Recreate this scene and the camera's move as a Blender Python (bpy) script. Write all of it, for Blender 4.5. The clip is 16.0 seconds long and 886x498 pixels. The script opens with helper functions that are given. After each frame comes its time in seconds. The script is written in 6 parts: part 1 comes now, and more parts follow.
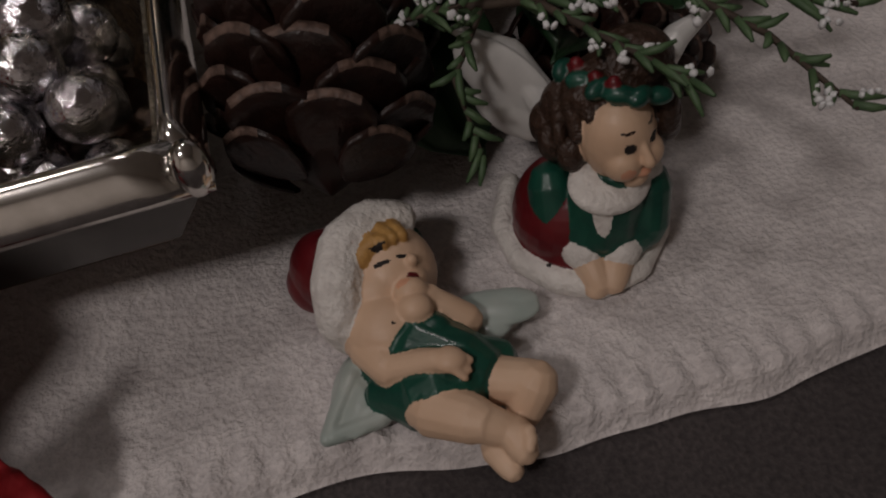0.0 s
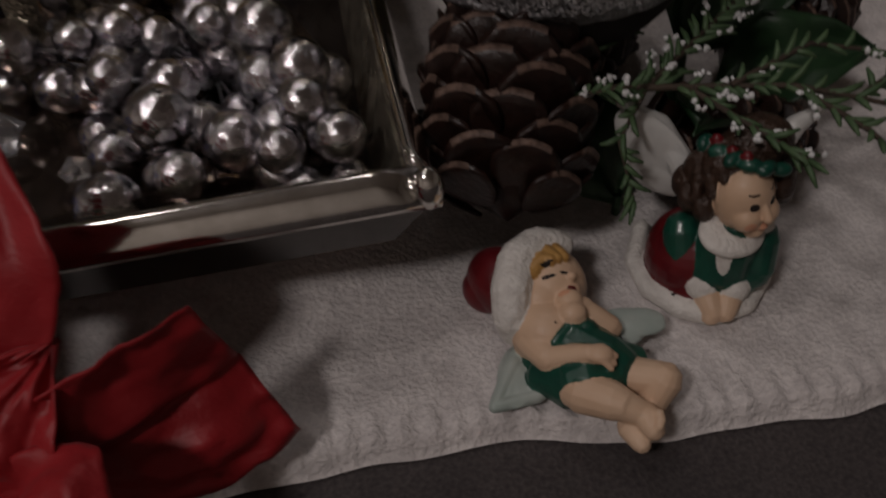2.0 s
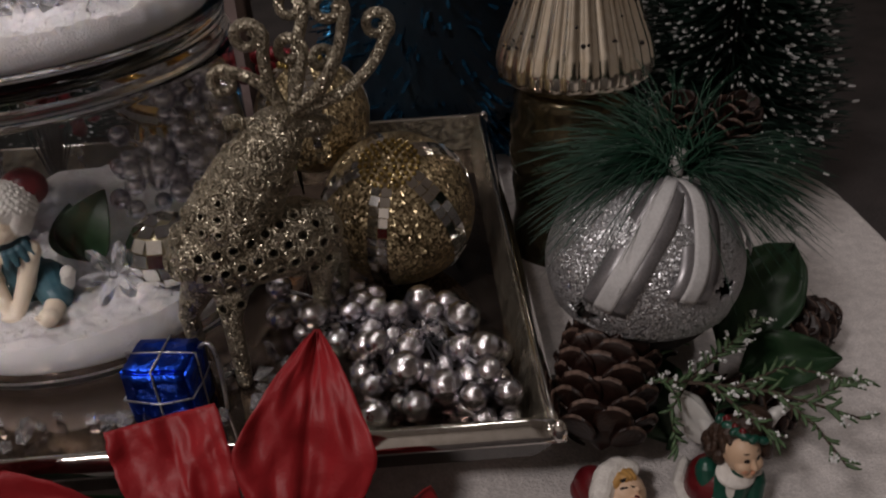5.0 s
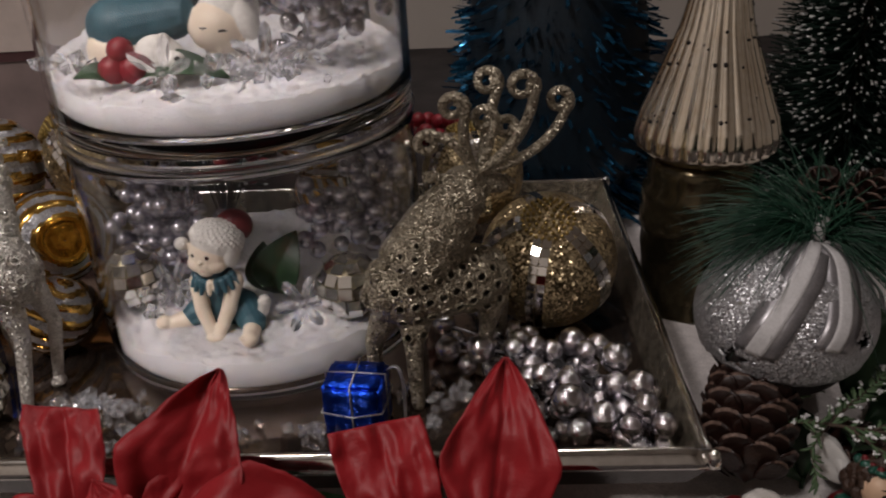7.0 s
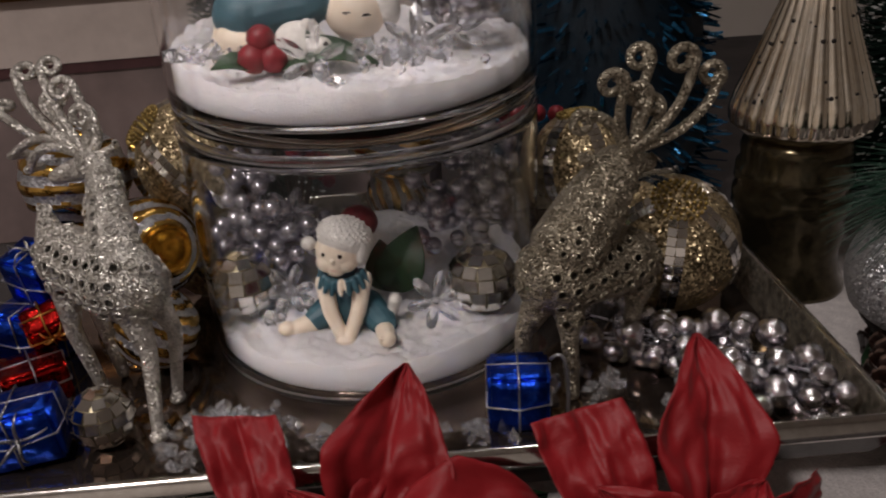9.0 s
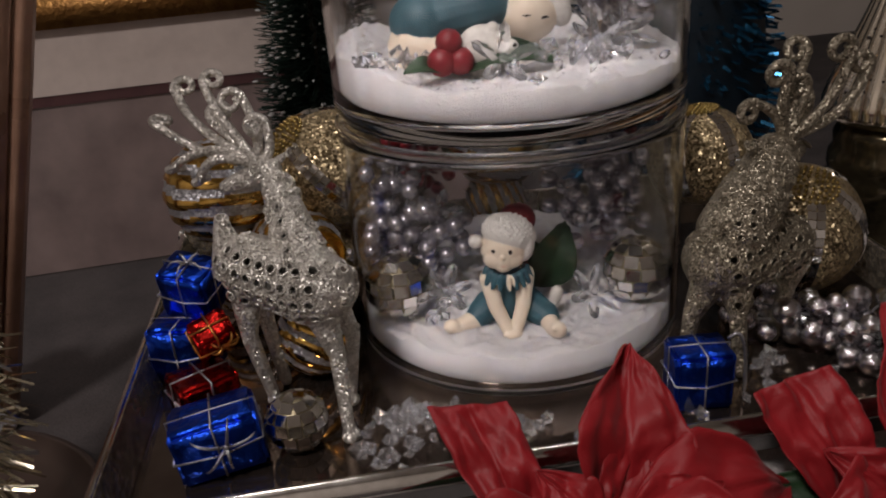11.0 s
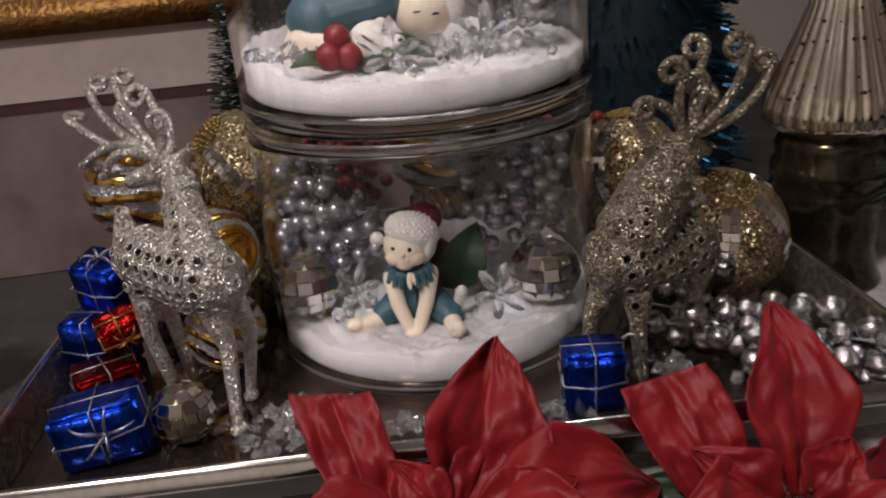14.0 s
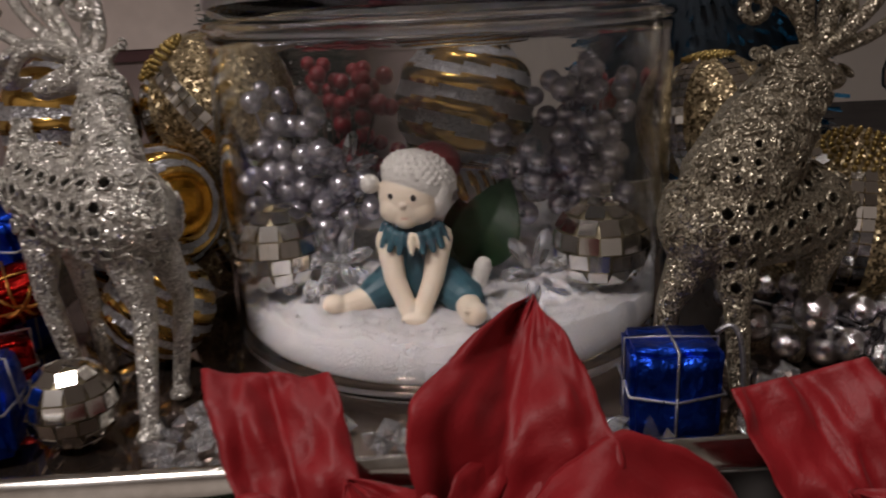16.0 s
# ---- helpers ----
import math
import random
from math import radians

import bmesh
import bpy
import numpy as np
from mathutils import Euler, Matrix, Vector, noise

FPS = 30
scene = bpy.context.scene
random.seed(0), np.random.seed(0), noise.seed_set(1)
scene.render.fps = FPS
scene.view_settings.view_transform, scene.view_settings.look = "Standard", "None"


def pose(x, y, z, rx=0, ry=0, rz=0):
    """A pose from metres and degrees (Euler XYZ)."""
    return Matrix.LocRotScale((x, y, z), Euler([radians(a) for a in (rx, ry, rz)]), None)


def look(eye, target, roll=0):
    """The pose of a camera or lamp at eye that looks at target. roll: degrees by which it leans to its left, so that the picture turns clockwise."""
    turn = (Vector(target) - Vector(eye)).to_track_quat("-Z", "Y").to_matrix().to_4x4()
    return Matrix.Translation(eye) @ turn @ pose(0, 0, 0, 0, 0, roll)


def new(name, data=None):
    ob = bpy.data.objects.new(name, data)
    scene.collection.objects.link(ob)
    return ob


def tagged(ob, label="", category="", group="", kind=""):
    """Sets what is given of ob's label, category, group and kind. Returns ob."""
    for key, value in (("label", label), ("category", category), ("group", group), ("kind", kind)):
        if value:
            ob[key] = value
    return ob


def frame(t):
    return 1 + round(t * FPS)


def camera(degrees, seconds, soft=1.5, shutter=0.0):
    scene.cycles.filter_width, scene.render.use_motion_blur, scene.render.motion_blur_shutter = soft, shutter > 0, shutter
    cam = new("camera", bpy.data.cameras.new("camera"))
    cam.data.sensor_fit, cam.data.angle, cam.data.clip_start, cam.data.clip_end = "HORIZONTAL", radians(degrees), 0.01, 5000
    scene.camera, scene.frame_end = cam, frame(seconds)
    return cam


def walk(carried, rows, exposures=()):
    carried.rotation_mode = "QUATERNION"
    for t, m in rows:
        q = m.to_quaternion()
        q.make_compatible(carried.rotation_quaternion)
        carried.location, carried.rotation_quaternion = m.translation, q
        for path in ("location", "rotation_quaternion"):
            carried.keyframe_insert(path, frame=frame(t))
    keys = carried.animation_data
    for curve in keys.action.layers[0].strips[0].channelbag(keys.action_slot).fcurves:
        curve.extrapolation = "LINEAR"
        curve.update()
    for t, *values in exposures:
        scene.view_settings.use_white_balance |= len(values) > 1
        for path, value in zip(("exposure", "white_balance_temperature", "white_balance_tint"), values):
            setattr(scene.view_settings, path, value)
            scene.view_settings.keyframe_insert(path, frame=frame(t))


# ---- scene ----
cam = camera(56.6, 16.0, soft=2.0, shutter=0.5)
PATH = [
    (0, (0.016, -0.099, 0.126), (0.249, 1.234, -1.347), -9.5),
    (0.5, (0.015, -0.1, 0.122), (0.254, 1.251, -1.333), -9.3),
    (1, (0.01, -0.108, 0.126), (0.23, 1.262, -1.315), -8.7),
    (1.5, (-0.006, -0.115, 0.139), (0.19, 1.27, -1.29), -7.1),
    (2, (-0.014, -0.126, 0.153), (0.143, 1.313, -1.227), -6.0),
    (2.5, (-0.025, -0.138, 0.174), (0.103, 1.359, -1.146), -5.1),
    (3, (-0.038, -0.151, 0.195), (0.034, 1.398, -1.068), -5.0),
    (3.5, (-0.041, -0.17, 0.218), (-0.037, 1.416, -1.0), -5.3),
    (5.8, (-0.049, -0.243, 0.275), (-0.016, 1.522, -0.665), -3.0),
    (6, (-0.053, -0.251, 0.278), (-0.048, 1.525, -0.641), -3.0),
    (6.5, (-0.075, -0.263, 0.282), (-0.139, 1.519, -0.623), -2.5),
    (7, (-0.096, -0.262, 0.283), (-0.181, 1.517, -0.626), -2.8),
    (7.5, (-0.113, -0.264, 0.28), (-0.18, 1.521, -0.62), -3.1),
    (8, (-0.135, -0.267, 0.274), (-0.174, 1.522, -0.619), -3.0),
    (8.5, (-0.161, -0.261, 0.271), (-0.158, 1.525, -0.628), -3.3),
    (9, (-0.197, -0.256, 0.268), (-0.124, 1.543, -0.601), -3.6),
    (9.5, (-0.227, -0.257, 0.267), (-0.096, 1.548, -0.585), -3.9),
    (10, (-0.264, -0.26, 0.266), (-0.095, 1.548, -0.573), -3.9),
    (10.2, (-0.276, -0.259, 0.268), (-0.1, 1.55, -0.565), -4.0),
    (12.3, (-0.318, -0.292, 0.269), (-0.084, 1.515, -0.556), -5.4),
    (12.5, (-0.316, -0.3, 0.267), (-0.083, 1.511, -0.55), -5.4),
    (13, (-0.301, -0.307, 0.269), (-0.084, 1.502, -0.557), -5.0),
    (13.5, (-0.27, -0.297, 0.263), (-0.081, 1.522, -0.547), -4.8),
    (14, (-0.239, -0.276, 0.248), (-0.124, 1.573, -0.505), -4.9),
    (14.5, (-0.238, -0.25, 0.226), (-0.173, 1.614, -0.496), -4.1),
    (15, (-0.238, -0.222, 0.195), (-0.205, 1.662, -0.474), -3.2),
    (15.5, (-0.24, -0.201, 0.176), (-0.216, 1.695, -0.461), -2.7),
    (16, (-0.231, -0.182, 0.165), (-0.173, 1.726, -0.429), -2.5),
]
walk(cam, [(t, look(eye, target, roll)) for t, eye, target, roll in PATH],
     exposures=[(0, -0.66), (1, -0.70), (2, -0.84), (3.5, -0.75), (6, -0.03), (10, -0.16), (12.5, -0.02), (14.5, 0.12), (16, -0.10)])

# world, lamps and room light
world = bpy.data.worlds.new("room_air")
world.use_nodes = True
scene.world = world
bg = world.node_tree.nodes["Background"]
bg.inputs[0].default_value = (0.75, 0.72, 0.72, 1)
bg.inputs[1].default_value = 0.03

CEIL = 1.75      # ceiling above the table top


def lamp(name, x, y, z, size, watts, colour):
    d = bpy.data.lights.new(name, "AREA")
    d.shape, d.size, d.energy, d.color = "DISK", size, watts, colour
    ob = new(name, d)
    ob.matrix_world = look((x, y, z), (x, y, 0))
    return ob


LAMPS = [(-0.95, -0.95, 0.30, 18.5), (0.10, 0.55, 0.20, 2.6), (-0.55, 0.10, 0.20, 2.8)]
for lx, ly, ls, lw in LAMPS:
    lamp("ceiling_lamp_light", lx, ly, CEIL - 0.09, ls, lw, (1.0, 0.905, 0.88))

# ---- small tools ----
W = {}
STUFF = ("bristles", "frost", "tinsel", "white_tinsel", "needles", "foliage", "speckles", "bead_crown")


def put(name, mesh, parent=None, label="", world_pose=None):
    ob = new(name, mesh)
    if parent is not None:
        ob.parent = parent
        ob.matrix_parent_inverse = W[parent].inverted()
    m = world_pose if world_pose is not None else Matrix.Identity(4)
    ob.matrix_basis = m
    W[ob] = m
    if label:
        ob["label"] = label
    return ob


def mesh_of(name, bm, mats, smooth=True):
    me = bpy.data.meshes.new(name)
    bm.to_mesh(me)
    bm.free()
    for m in mats if isinstance(mats, (list, tuple)) else [mats]:
        me.materials.append(m)
    if smooth:
        me.polygons.foreach_set("use_smooth", [True] * len(me.polygons))
    return me


def part(name, bm, material, parent, label="", smooth=True):
    ob = put(name, mesh_of(name, bm, material, smooth), parent, label)
    if name in STUFF:
        ob["kind"] = "stuff"
    return ob


def thing(name, at, label, category, group="", kind=""):
    ob = new(name)
    ob.empty_display_size = 0.01
    m = Matrix.Translation(at)
    ob.matrix_basis = m
    W[ob] = m
    return tagged(ob, label, category, group, kind)


def single(name, bm, mats, label, category, group="", kind="", smooth=True):
    me = mesh_of(name, bm, mats, smooth) if isinstance(bm, bmesh.types.BMesh) else bm
    n = len(me.vertices)
    co = np.empty(n * 3, np.float32)
    me.vertices.foreach_get("co", co)
    co = co.reshape(-1, 3)
    o = np.array([(co[:, 0].min() + co[:, 0].max()) / 2, (co[:, 1].min() + co[:, 1].max()) / 2, co[:, 2].min()])
    me.vertices.foreach_set("co", (co - o).astype(np.float32).ravel())
    me.update()
    m = Matrix.Translation(o)
    ob = put(name, me, None, "", m)
    return tagged(ob, label, category, group, kind)


def V(*a):
    return Vector(a[0]) if len(a) == 1 else Vector(a)


def add_ball(bm, c, r, seg=16, rings=10, rot=(0, 0, 0), mi=0):
    if isinstance(r, (int, float)):
        r = (r, r, r)
    m = Matrix.Translation(c) @ Euler([radians(a) for a in rot]).to_matrix().to_4x4() @ Matrix.Diagonal((*r, 1))
    res = bmesh.ops.create_uvsphere(bm, u_segments=seg, v_segments=rings, radius=1, matrix=m)
    if mi:
        for f in {f for v in res["verts"] for f in v.link_faces}:
            f.material_index = mi


def add_tube(bm, pts, radii, sides=8, mi=0, cap=True):
    pts = [Vector(p) for p in pts]
    n = len(pts)
    if isinstance(radii, (int, float)):
        radii = [radii] * n
    t0 = (pts[1] - pts[0]).normalized()
    side = t0.orthogonal().normalized()
    loops = []
    for i, p in enumerate(pts):
        t = (pts[min(i + 1, n - 1)] - pts[max(i - 1, 0)])
        t = t.normalized() if t.length > 1e-9 else t0
        side = side - t * side.dot(t)
        side = side.normalized() if side.length > 1e-6 else t.orthogonal().normalized()
        up = t.cross(side)
        loops.append([bm.verts.new(p + (side * math.cos(a) + up * math.sin(a)) * radii[i])
                      for a in (2 * math.pi * k / sides for k in range(sides))])
    for a, b in zip(loops, loops[1:]):
        for k in range(sides):
            f = bm.faces.new((a[k], a[(k + 1) % sides], b[(k + 1) % sides], b[k]))
            f.material_index = mi
    if cap:
        for l in (loops[0][::-1], loops[-1]):
            bm.faces.new(l).material_index = mi


def add_lathe(bm, prof, c=(0, 0, 0), seg=48, mi=0, wave=None, axis=None):
    loops = []
    turn = V(axis).to_track_quat("Z", "Y").to_matrix() if axis else Matrix.Identity(3)
    for r, z in prof:
        l = []
        for k in range(seg):
            a = 2 * math.pi * k / seg
            rr = r * (1 + (wave(a, z) if wave else 0))
            l.append(bm.verts.new(V(c) + turn @ V(rr * math.cos(a), rr * math.sin(a), z)))
        loops.append(l)
    for a, b in zip(loops, loops[1:]):
        for k in range(seg):
            bm.faces.new((a[k], a[(k + 1) % seg], b[(k + 1) % seg], b[k])).material_index = mi


def add_box(bm, lo, hi, mi=0, bevel=0.0):
    lo, hi = V(lo), V(hi)
    c, s = (lo + hi) / 2, hi - lo
    res = bmesh.ops.create_cube(bm, size=1, matrix=Matrix.Translation(c) @ Matrix.Diagonal((*s, 1)))
    if bevel:
        es = list({e for v in res["verts"] for e in v.link_edges})
        bmesh.ops.bevel(bm, geom=es, offset=bevel, segments=2, affect="EDGES")


def bezier(a, b, c, n=12):
    a, b, c = V(a), V(b), V(c)
    return [a * (1 - t) ** 2 + b * 2 * t * (1 - t) + c * t * t for t in (i / (n - 1) for i in range(n))]


def fused(name, prims, mats, voxel, smooth=3):
    """One smooth cast body out of overlapping ellipsoids ('e') and tapered limbs ('c'); 'p' only paints."""
    bm = bmesh.new()
    for p in prims:
        if p[0] == "e":
            small = isinstance(p[2], (int, float)) and p[2] < 0.0018
            add_ball(bm, p[1], p[2], 8 if small else 24, 6 if small else 16, p[3])
        elif p[0] == "c":
            a, b = V(p[1]), V(p[2])
            d = b - a
            k = 10
            pts = [a - d.normalized() * p[3] * 0.99, a - d.normalized() * p[3] * 0.7] + [a + d * i / k for i in range(k + 1)] + [b + d.normalized() * p[4] * 0.7, b + d.normalized() * p[4] * 0.99]
            rr = [p[3] * 0.14, p[3] * 0.71] + [p[3] + (p[4] - p[3]) * i / k for i in range(k + 1)] + [p[4] * 0.71, p[4] * 0.14]
            add_tube(bm, pts, rr, 14)
    tmp_me = bpy.data.meshes.new("tmp")
    bm.to_mesh(tmp_me)
    bm.free()
    ob = new("tmp", tmp_me)
    r = ob.modifiers.new("r", "REMESH")
    r.mode, r.voxel_size = "VOXEL", voxel
    s = ob.modifiers.new("s", "SMOOTH")
    s.factor, s.iterations = 0.5, smooth
    dg = bpy.context.evaluated_depsgraph_get()
    me = bpy.data.meshes.new_from_object(ob.evaluated_get(dg))
    bpy.data.objects.remove(ob)
    me.name = name
    me.materials.clear()
    for m in mats:
        me.materials.append(m)
    n = len(me.polygons)
    co = np.empty(n * 3)
    me.polygons.foreach_get("center", co)
    co = co.reshape(-1, 3)
    best, idx = np.full(n, 1e9), np.zeros(n, np.int32)
    for p in prims:
        if p[0] == "e":
            rad = np.array(p[2] if not isinstance(p[2], (int, float)) else (p[2],) * 3)
            m = np.array(Euler([radians(a) for a in p[3]]).to_matrix())
            q = ((co - np.array(p[1])) @ m) / rad
            d, mi = (np.linalg.norm(q, axis=1) - 1) * rad.min(), p[4]
        elif p[0] == "c":
            a, b = np.array(p[1]), np.array(p[2])
            t = np.clip(((co - a) @ (b - a)) / ((b - a) @ (b - a)), 0, 1)
            d, mi = np.linalg.norm(co - a - t[:, None] * (b - a), axis=1) - (p[3] + (p[4] - p[3]) * t), p[5]
        else:
            m = np.linalg.norm((co - np.array(p[1])) / np.array(p[2]), axis=1)
            d, mi = np.where(m < 1, -1.0, 1e8), p[3]
        w = d < best
        best[w], idx[w] = d[w], mi
    me.polygons.foreach_set("material_index", idx)
    me.polygons.foreach_set("use_smooth", [True] * n)
    me.update()
    return me


# ---- materials ----
def nodes_of(name):
    m = bpy.data.materials.new(name)
    m.use_nodes = True
    t = m.node_tree
    return m, t.nodes, t.links, t.nodes["Principled BSDF"]


def coords(n, l):
    tc = n.new("ShaderNodeTexCoord")
    return tc.outputs["Object"]


def surf(name, a, b=None, scale=200.0, rough=0.5, metal=0.0, bump=0.0, bscale=None, coat=0.0, sheen=0.0, detail=6.0, rvar=0.1, trans=0.0, ior=1.45, sss=0.0, dist=0.0004):
    m, n, l, p = nodes_of(name)
    co = coords(n, l)
    p.inputs["Metallic"].default_value = metal
    p.inputs["Coat Weight"].default_value = coat
    p.inputs["Sheen Weight"].default_value = sheen
    p.inputs["Transmission Weight"].default_value = trans
    p.inputs["IOR"].default_value = ior
    if sss:
        p.inputs["Subsurface Weight"].default_value = sss
        p.inputs["Subsurface Radius"].default_value = (0.004, 0.003, 0.002)
        p.inputs["Subsurface Scale"].default_value = 1.0
    nz = n.new("ShaderNodeTexNoise")
    nz.inputs["Scale"].default_value, nz.inputs["Detail"].default_value = scale, detail
    l.new(co, nz.inputs["Vector"])
    if b is None:
        b = tuple(c * 0.75 for c in a)
    nz2 = n.new("ShaderNodeTexNoise")
    nz2.inputs["Scale"].default_value, nz2.inputs["Detail"].default_value = scale * 0.13, 3
    l.new(co, nz2.inputs["Vector"])
    av = n.new("ShaderNodeMath")
    av.operation = "MULTIPLY_ADD"
    l.new(nz.outputs["Fac"], av.inputs[0])
    av.inputs[1].default_value = 0.6
    sc = n.new("ShaderNodeMath")
    sc.operation = "MULTIPLY"
    l.new(nz2.outputs["Fac"], sc.inputs[0])
    sc.inputs[1].default_value = 0.4
    l.new(sc.outputs[0], av.inputs[2])
    rp = n.new("ShaderNodeValToRGB")
    rp.color_ramp.elements[0].position, rp.color_ramp.elements[1].position = 0.32, 0.68
    rp.color_ramp.elements[0].color, rp.color_ramp.elements[1].color = (*b, 1), (*a, 1)
    l.new(av.outputs[0], rp.inputs[0])
    l.new(rp.outputs[0], p.inputs["Base Color"])
    mr = n.new("ShaderNodeMapRange")
    mr.inputs["To Min"].default_value, mr.inputs["To Max"].default_value = max(0.0, rough - rvar), min(1.0, rough + rvar)
    l.new(nz2.outputs["Fac"], mr.inputs[0])
    l.new(mr.outputs[0], p.inputs["Roughness"])
    if bump:
        nb = n.new("ShaderNodeTexNoise")
        nb.inputs["Scale"].default_value, nb.inputs["Detail"].default_value = bscale or scale, 4
        l.new(co, nb.inputs["Vector"])
        bp = n.new("ShaderNodeBump")
        bp.inputs["Strength"].default_value, bp.inputs["Distance"].default_value = bump, dist
        l.new(nb.outputs["Fac"], bp.inputs["Height"])
        l.new(bp.outputs[0], p.inputs["Normal"])
    return m


def glitter(name, a, b, cell=1400.0, spread=0.9, rough=0.25, metal=0.9):
    """Flakes: every cell has a tilt of its own."""
    m, n, l, p = nodes_of(name)
    co = coords(n, l)
    vo = n.new("ShaderNodeTexVoronoi")
    vo.inputs["Scale"].default_value = cell
    l.new(co, vo.inputs["Vector"])
    sub = n.new("ShaderNodeVectorMath")
    sub.operation = "SUBTRACT"
    l.new(vo.outputs["Color"], sub.inputs[0])
    sub.inputs[1].default_value = (0.5, 0.5, 0.5)
    sc = n.new("ShaderNodeVectorMath")
    sc.operation = "SCALE"
    l.new(sub.outputs[0], sc.inputs[0])
    sc.inputs["Scale"].default_value = spread * 2
    ge = n.new("ShaderNodeNewGeometry")
    ad = n.new("ShaderNodeVectorMath")
    l.new(ge.outputs["Normal"], ad.inputs[0])
    l.new(sc.outputs[0], ad.inputs[1])
    nm = n.new("ShaderNodeVectorMath")
    nm.operation = "NORMALIZE"
    l.new(ad.outputs[0], nm.inputs[0])
    l.new(nm.outputs[0], p.inputs["Normal"])
    sp = n.new("ShaderNodeSeparateColor")
    l.new(vo.outputs["Color"], sp.inputs[0])
    rp = n.new("ShaderNodeValToRGB")
    rp.color_ramp.elements[0].color, rp.color_ramp.elements[1].color = (*a, 1), (*b, 1)
    l.new(sp.outputs[2], rp.inputs[0])
    l.new(rp.outputs[0], p.inputs["Base Color"])
    p.inputs["Metallic"].default_value, p.inputs["Roughness"].default_value = metal, rough
    return m


def fabric(name, a, b, thread=900.0, rough=0.95, bump=0.6, sheen=0.3, dist=0.0008, big=60.0):
    m, n, l, p = nodes_of(name)
    co = coords(n, l)
    nz = n.new("ShaderNodeTexNoise")
    nz.inputs["Scale"].default_value, nz.inputs["Detail"].default_value = thread, 5
    l.new(co, nz.inputs["Vector"])
    n2 = n.new("ShaderNodeTexNoise")
    n2.inputs["Scale"].default_value, n2.inputs["Detail"].default_value = big, 4
    l.new(co, n2.inputs["Vector"])
    mx = n.new("ShaderNodeMath")
    mx.operation = "MULTIPLY"
    l.new(nz.outputs["Fac"], mx.inputs[0])
    l.new(n2.outputs["Fac"], mx.inputs[1])
    rp = n.new("ShaderNodeValToRGB")
    rp.color_ramp.elements[0].position, rp.color_ramp.elements[1].position = 0.12, 0.4
    rp.color_ramp.elements[0].color, rp.color_ramp.elements[1].color = (*b, 1), (*a, 1)
    l.new(mx.outputs[0], rp.inputs[0])
    l.new(rp.outputs[0], p.inputs["Base Color"])
    p.inputs["Roughness"].default_value = rough
    p.inputs["Sheen Weight"].default_value = sheen
    bp = n.new("ShaderNodeBump")
    bp.inputs["Strength"].default_value, bp.inputs["Distance"].default_value = bump, dist
    l.new(nz.outputs["Fac"], bp.inputs["Height"])
    l.new(bp.outputs[0], p.inputs["Normal"])
    return m


def foil(name, col, scale=220.0, strength=1.0, rough=0.18, dist=0.002):
    m = surf(name, col, tuple(c * 0.8 for c in col), scale, rough, 1.0, strength, scale, rvar=0.08, detail=2, dist=dist)
    return m


M_FLEECE = fabric("white_fleece", (0.76, 0.71, 0.69), (0.54, 0.50, 0.49), 760, bump=0.8, dist=0.0013, big=170)
M_TABLE = fabric("dark_table_cloth", (0.082, 0.069, 0.068), (0.032, 0.027, 0.028), 900, sheen=0.0, big=22)
M_CHROME = surf("tray_chrome", (0.82, 0.80, 0.77), (0.60, 0.57, 0.53), 300, 0.14, 1.0, 0.12, 60, rvar=0.08)
M_ANTIQUE = surf("antique_mirror", (0.56, 0.51, 0.41), (0.06, 0.05, 0.038), 260, 0.24, 0.8, 1.0, 260, rvar=0.15, dist=0.0012)
M_TRAYFLOOR = surf("smoky_mirror_floor", (0.27, 0.21, 0.175), (0.10, 0.075, 0.06), 45, 0.05, 0.9, rvar=0.04)
M_GLASS = surf("clear_glass", (1, 1, 1), (0.97, 0.98, 0.98), 60, 0.02, trans=1.0, ior=1.47, rvar=0.02)
M_SNOW = surf("coarse_snow", (0.78, 0.76, 0.77), (0.66, 0.64, 0.66), 700, 0.60, 0, 1.0, 1300, sss=0.3, dist=0.0012)
M_RESIN_SKIN = surf("painted_skin", (0.70, 0.50, 0.35), (0.62, 0.41, 0.27), 140, 0.48, 0, 0.15, 700, coat=0.05)
M_PALE_SKIN = surf("pale_resin", (0.86, 0.75, 0.62), (0.78, 0.65, 0.51), 140, 0.42, sss=0.1)
M_BLUSH = surf("blush_paint", (0.70, 0.42, 0.32), (0.72, 0.48, 0.37), 200, 0.4)
M_GREEN = surf("green_paint", (0.012, 0.085, 0.055), (0.006, 0.045, 0.032), 260, 0.35, 0, 0.4, 500, coat=0.15)
M_TEAL = surf("teal_paint", (0.055, 0.140, 0.175), (0.028, 0.080, 0.110), 260, 0.45, 0, 0.4, 500)
M_REDPAINT = surf("red_paint", (0.16, 0.010, 0.013), (0.085, 0.005, 0.009), 200, 0.40, coat=0.1)
M_WHITEPAINT = surf("white_paint", (0.82, 0.79, 0.74), (0.64, 0.60, 0.56), 420, 0.6, 0, 0.8, 900, dist=0.0007)
M_WING = surf("wing_resin", (0.62, 0.66, 0.61), (0.42, 0.50, 0.46), 150, 0.35, trans=0.25, ior=1.4, coat=0.2)
M_HAIR = surf("blond_paint", (0.58, 0.33, 0.10), (0.38, 0.20, 0.06), 500, 0.45, 0, 0.8, 700)
M_BROWNHAIR = surf("brown_paint", (0.055, 0.030, 0.020), (0.028, 0.015, 0.010), 420, 0.38, 0, 1.0, 420, dist=0.0016)
M_DARK = surf("dark_paint_and_shade", (0.012, 0.009, 0.008), (0.02, 0.014, 0.012), 200, 0.75)
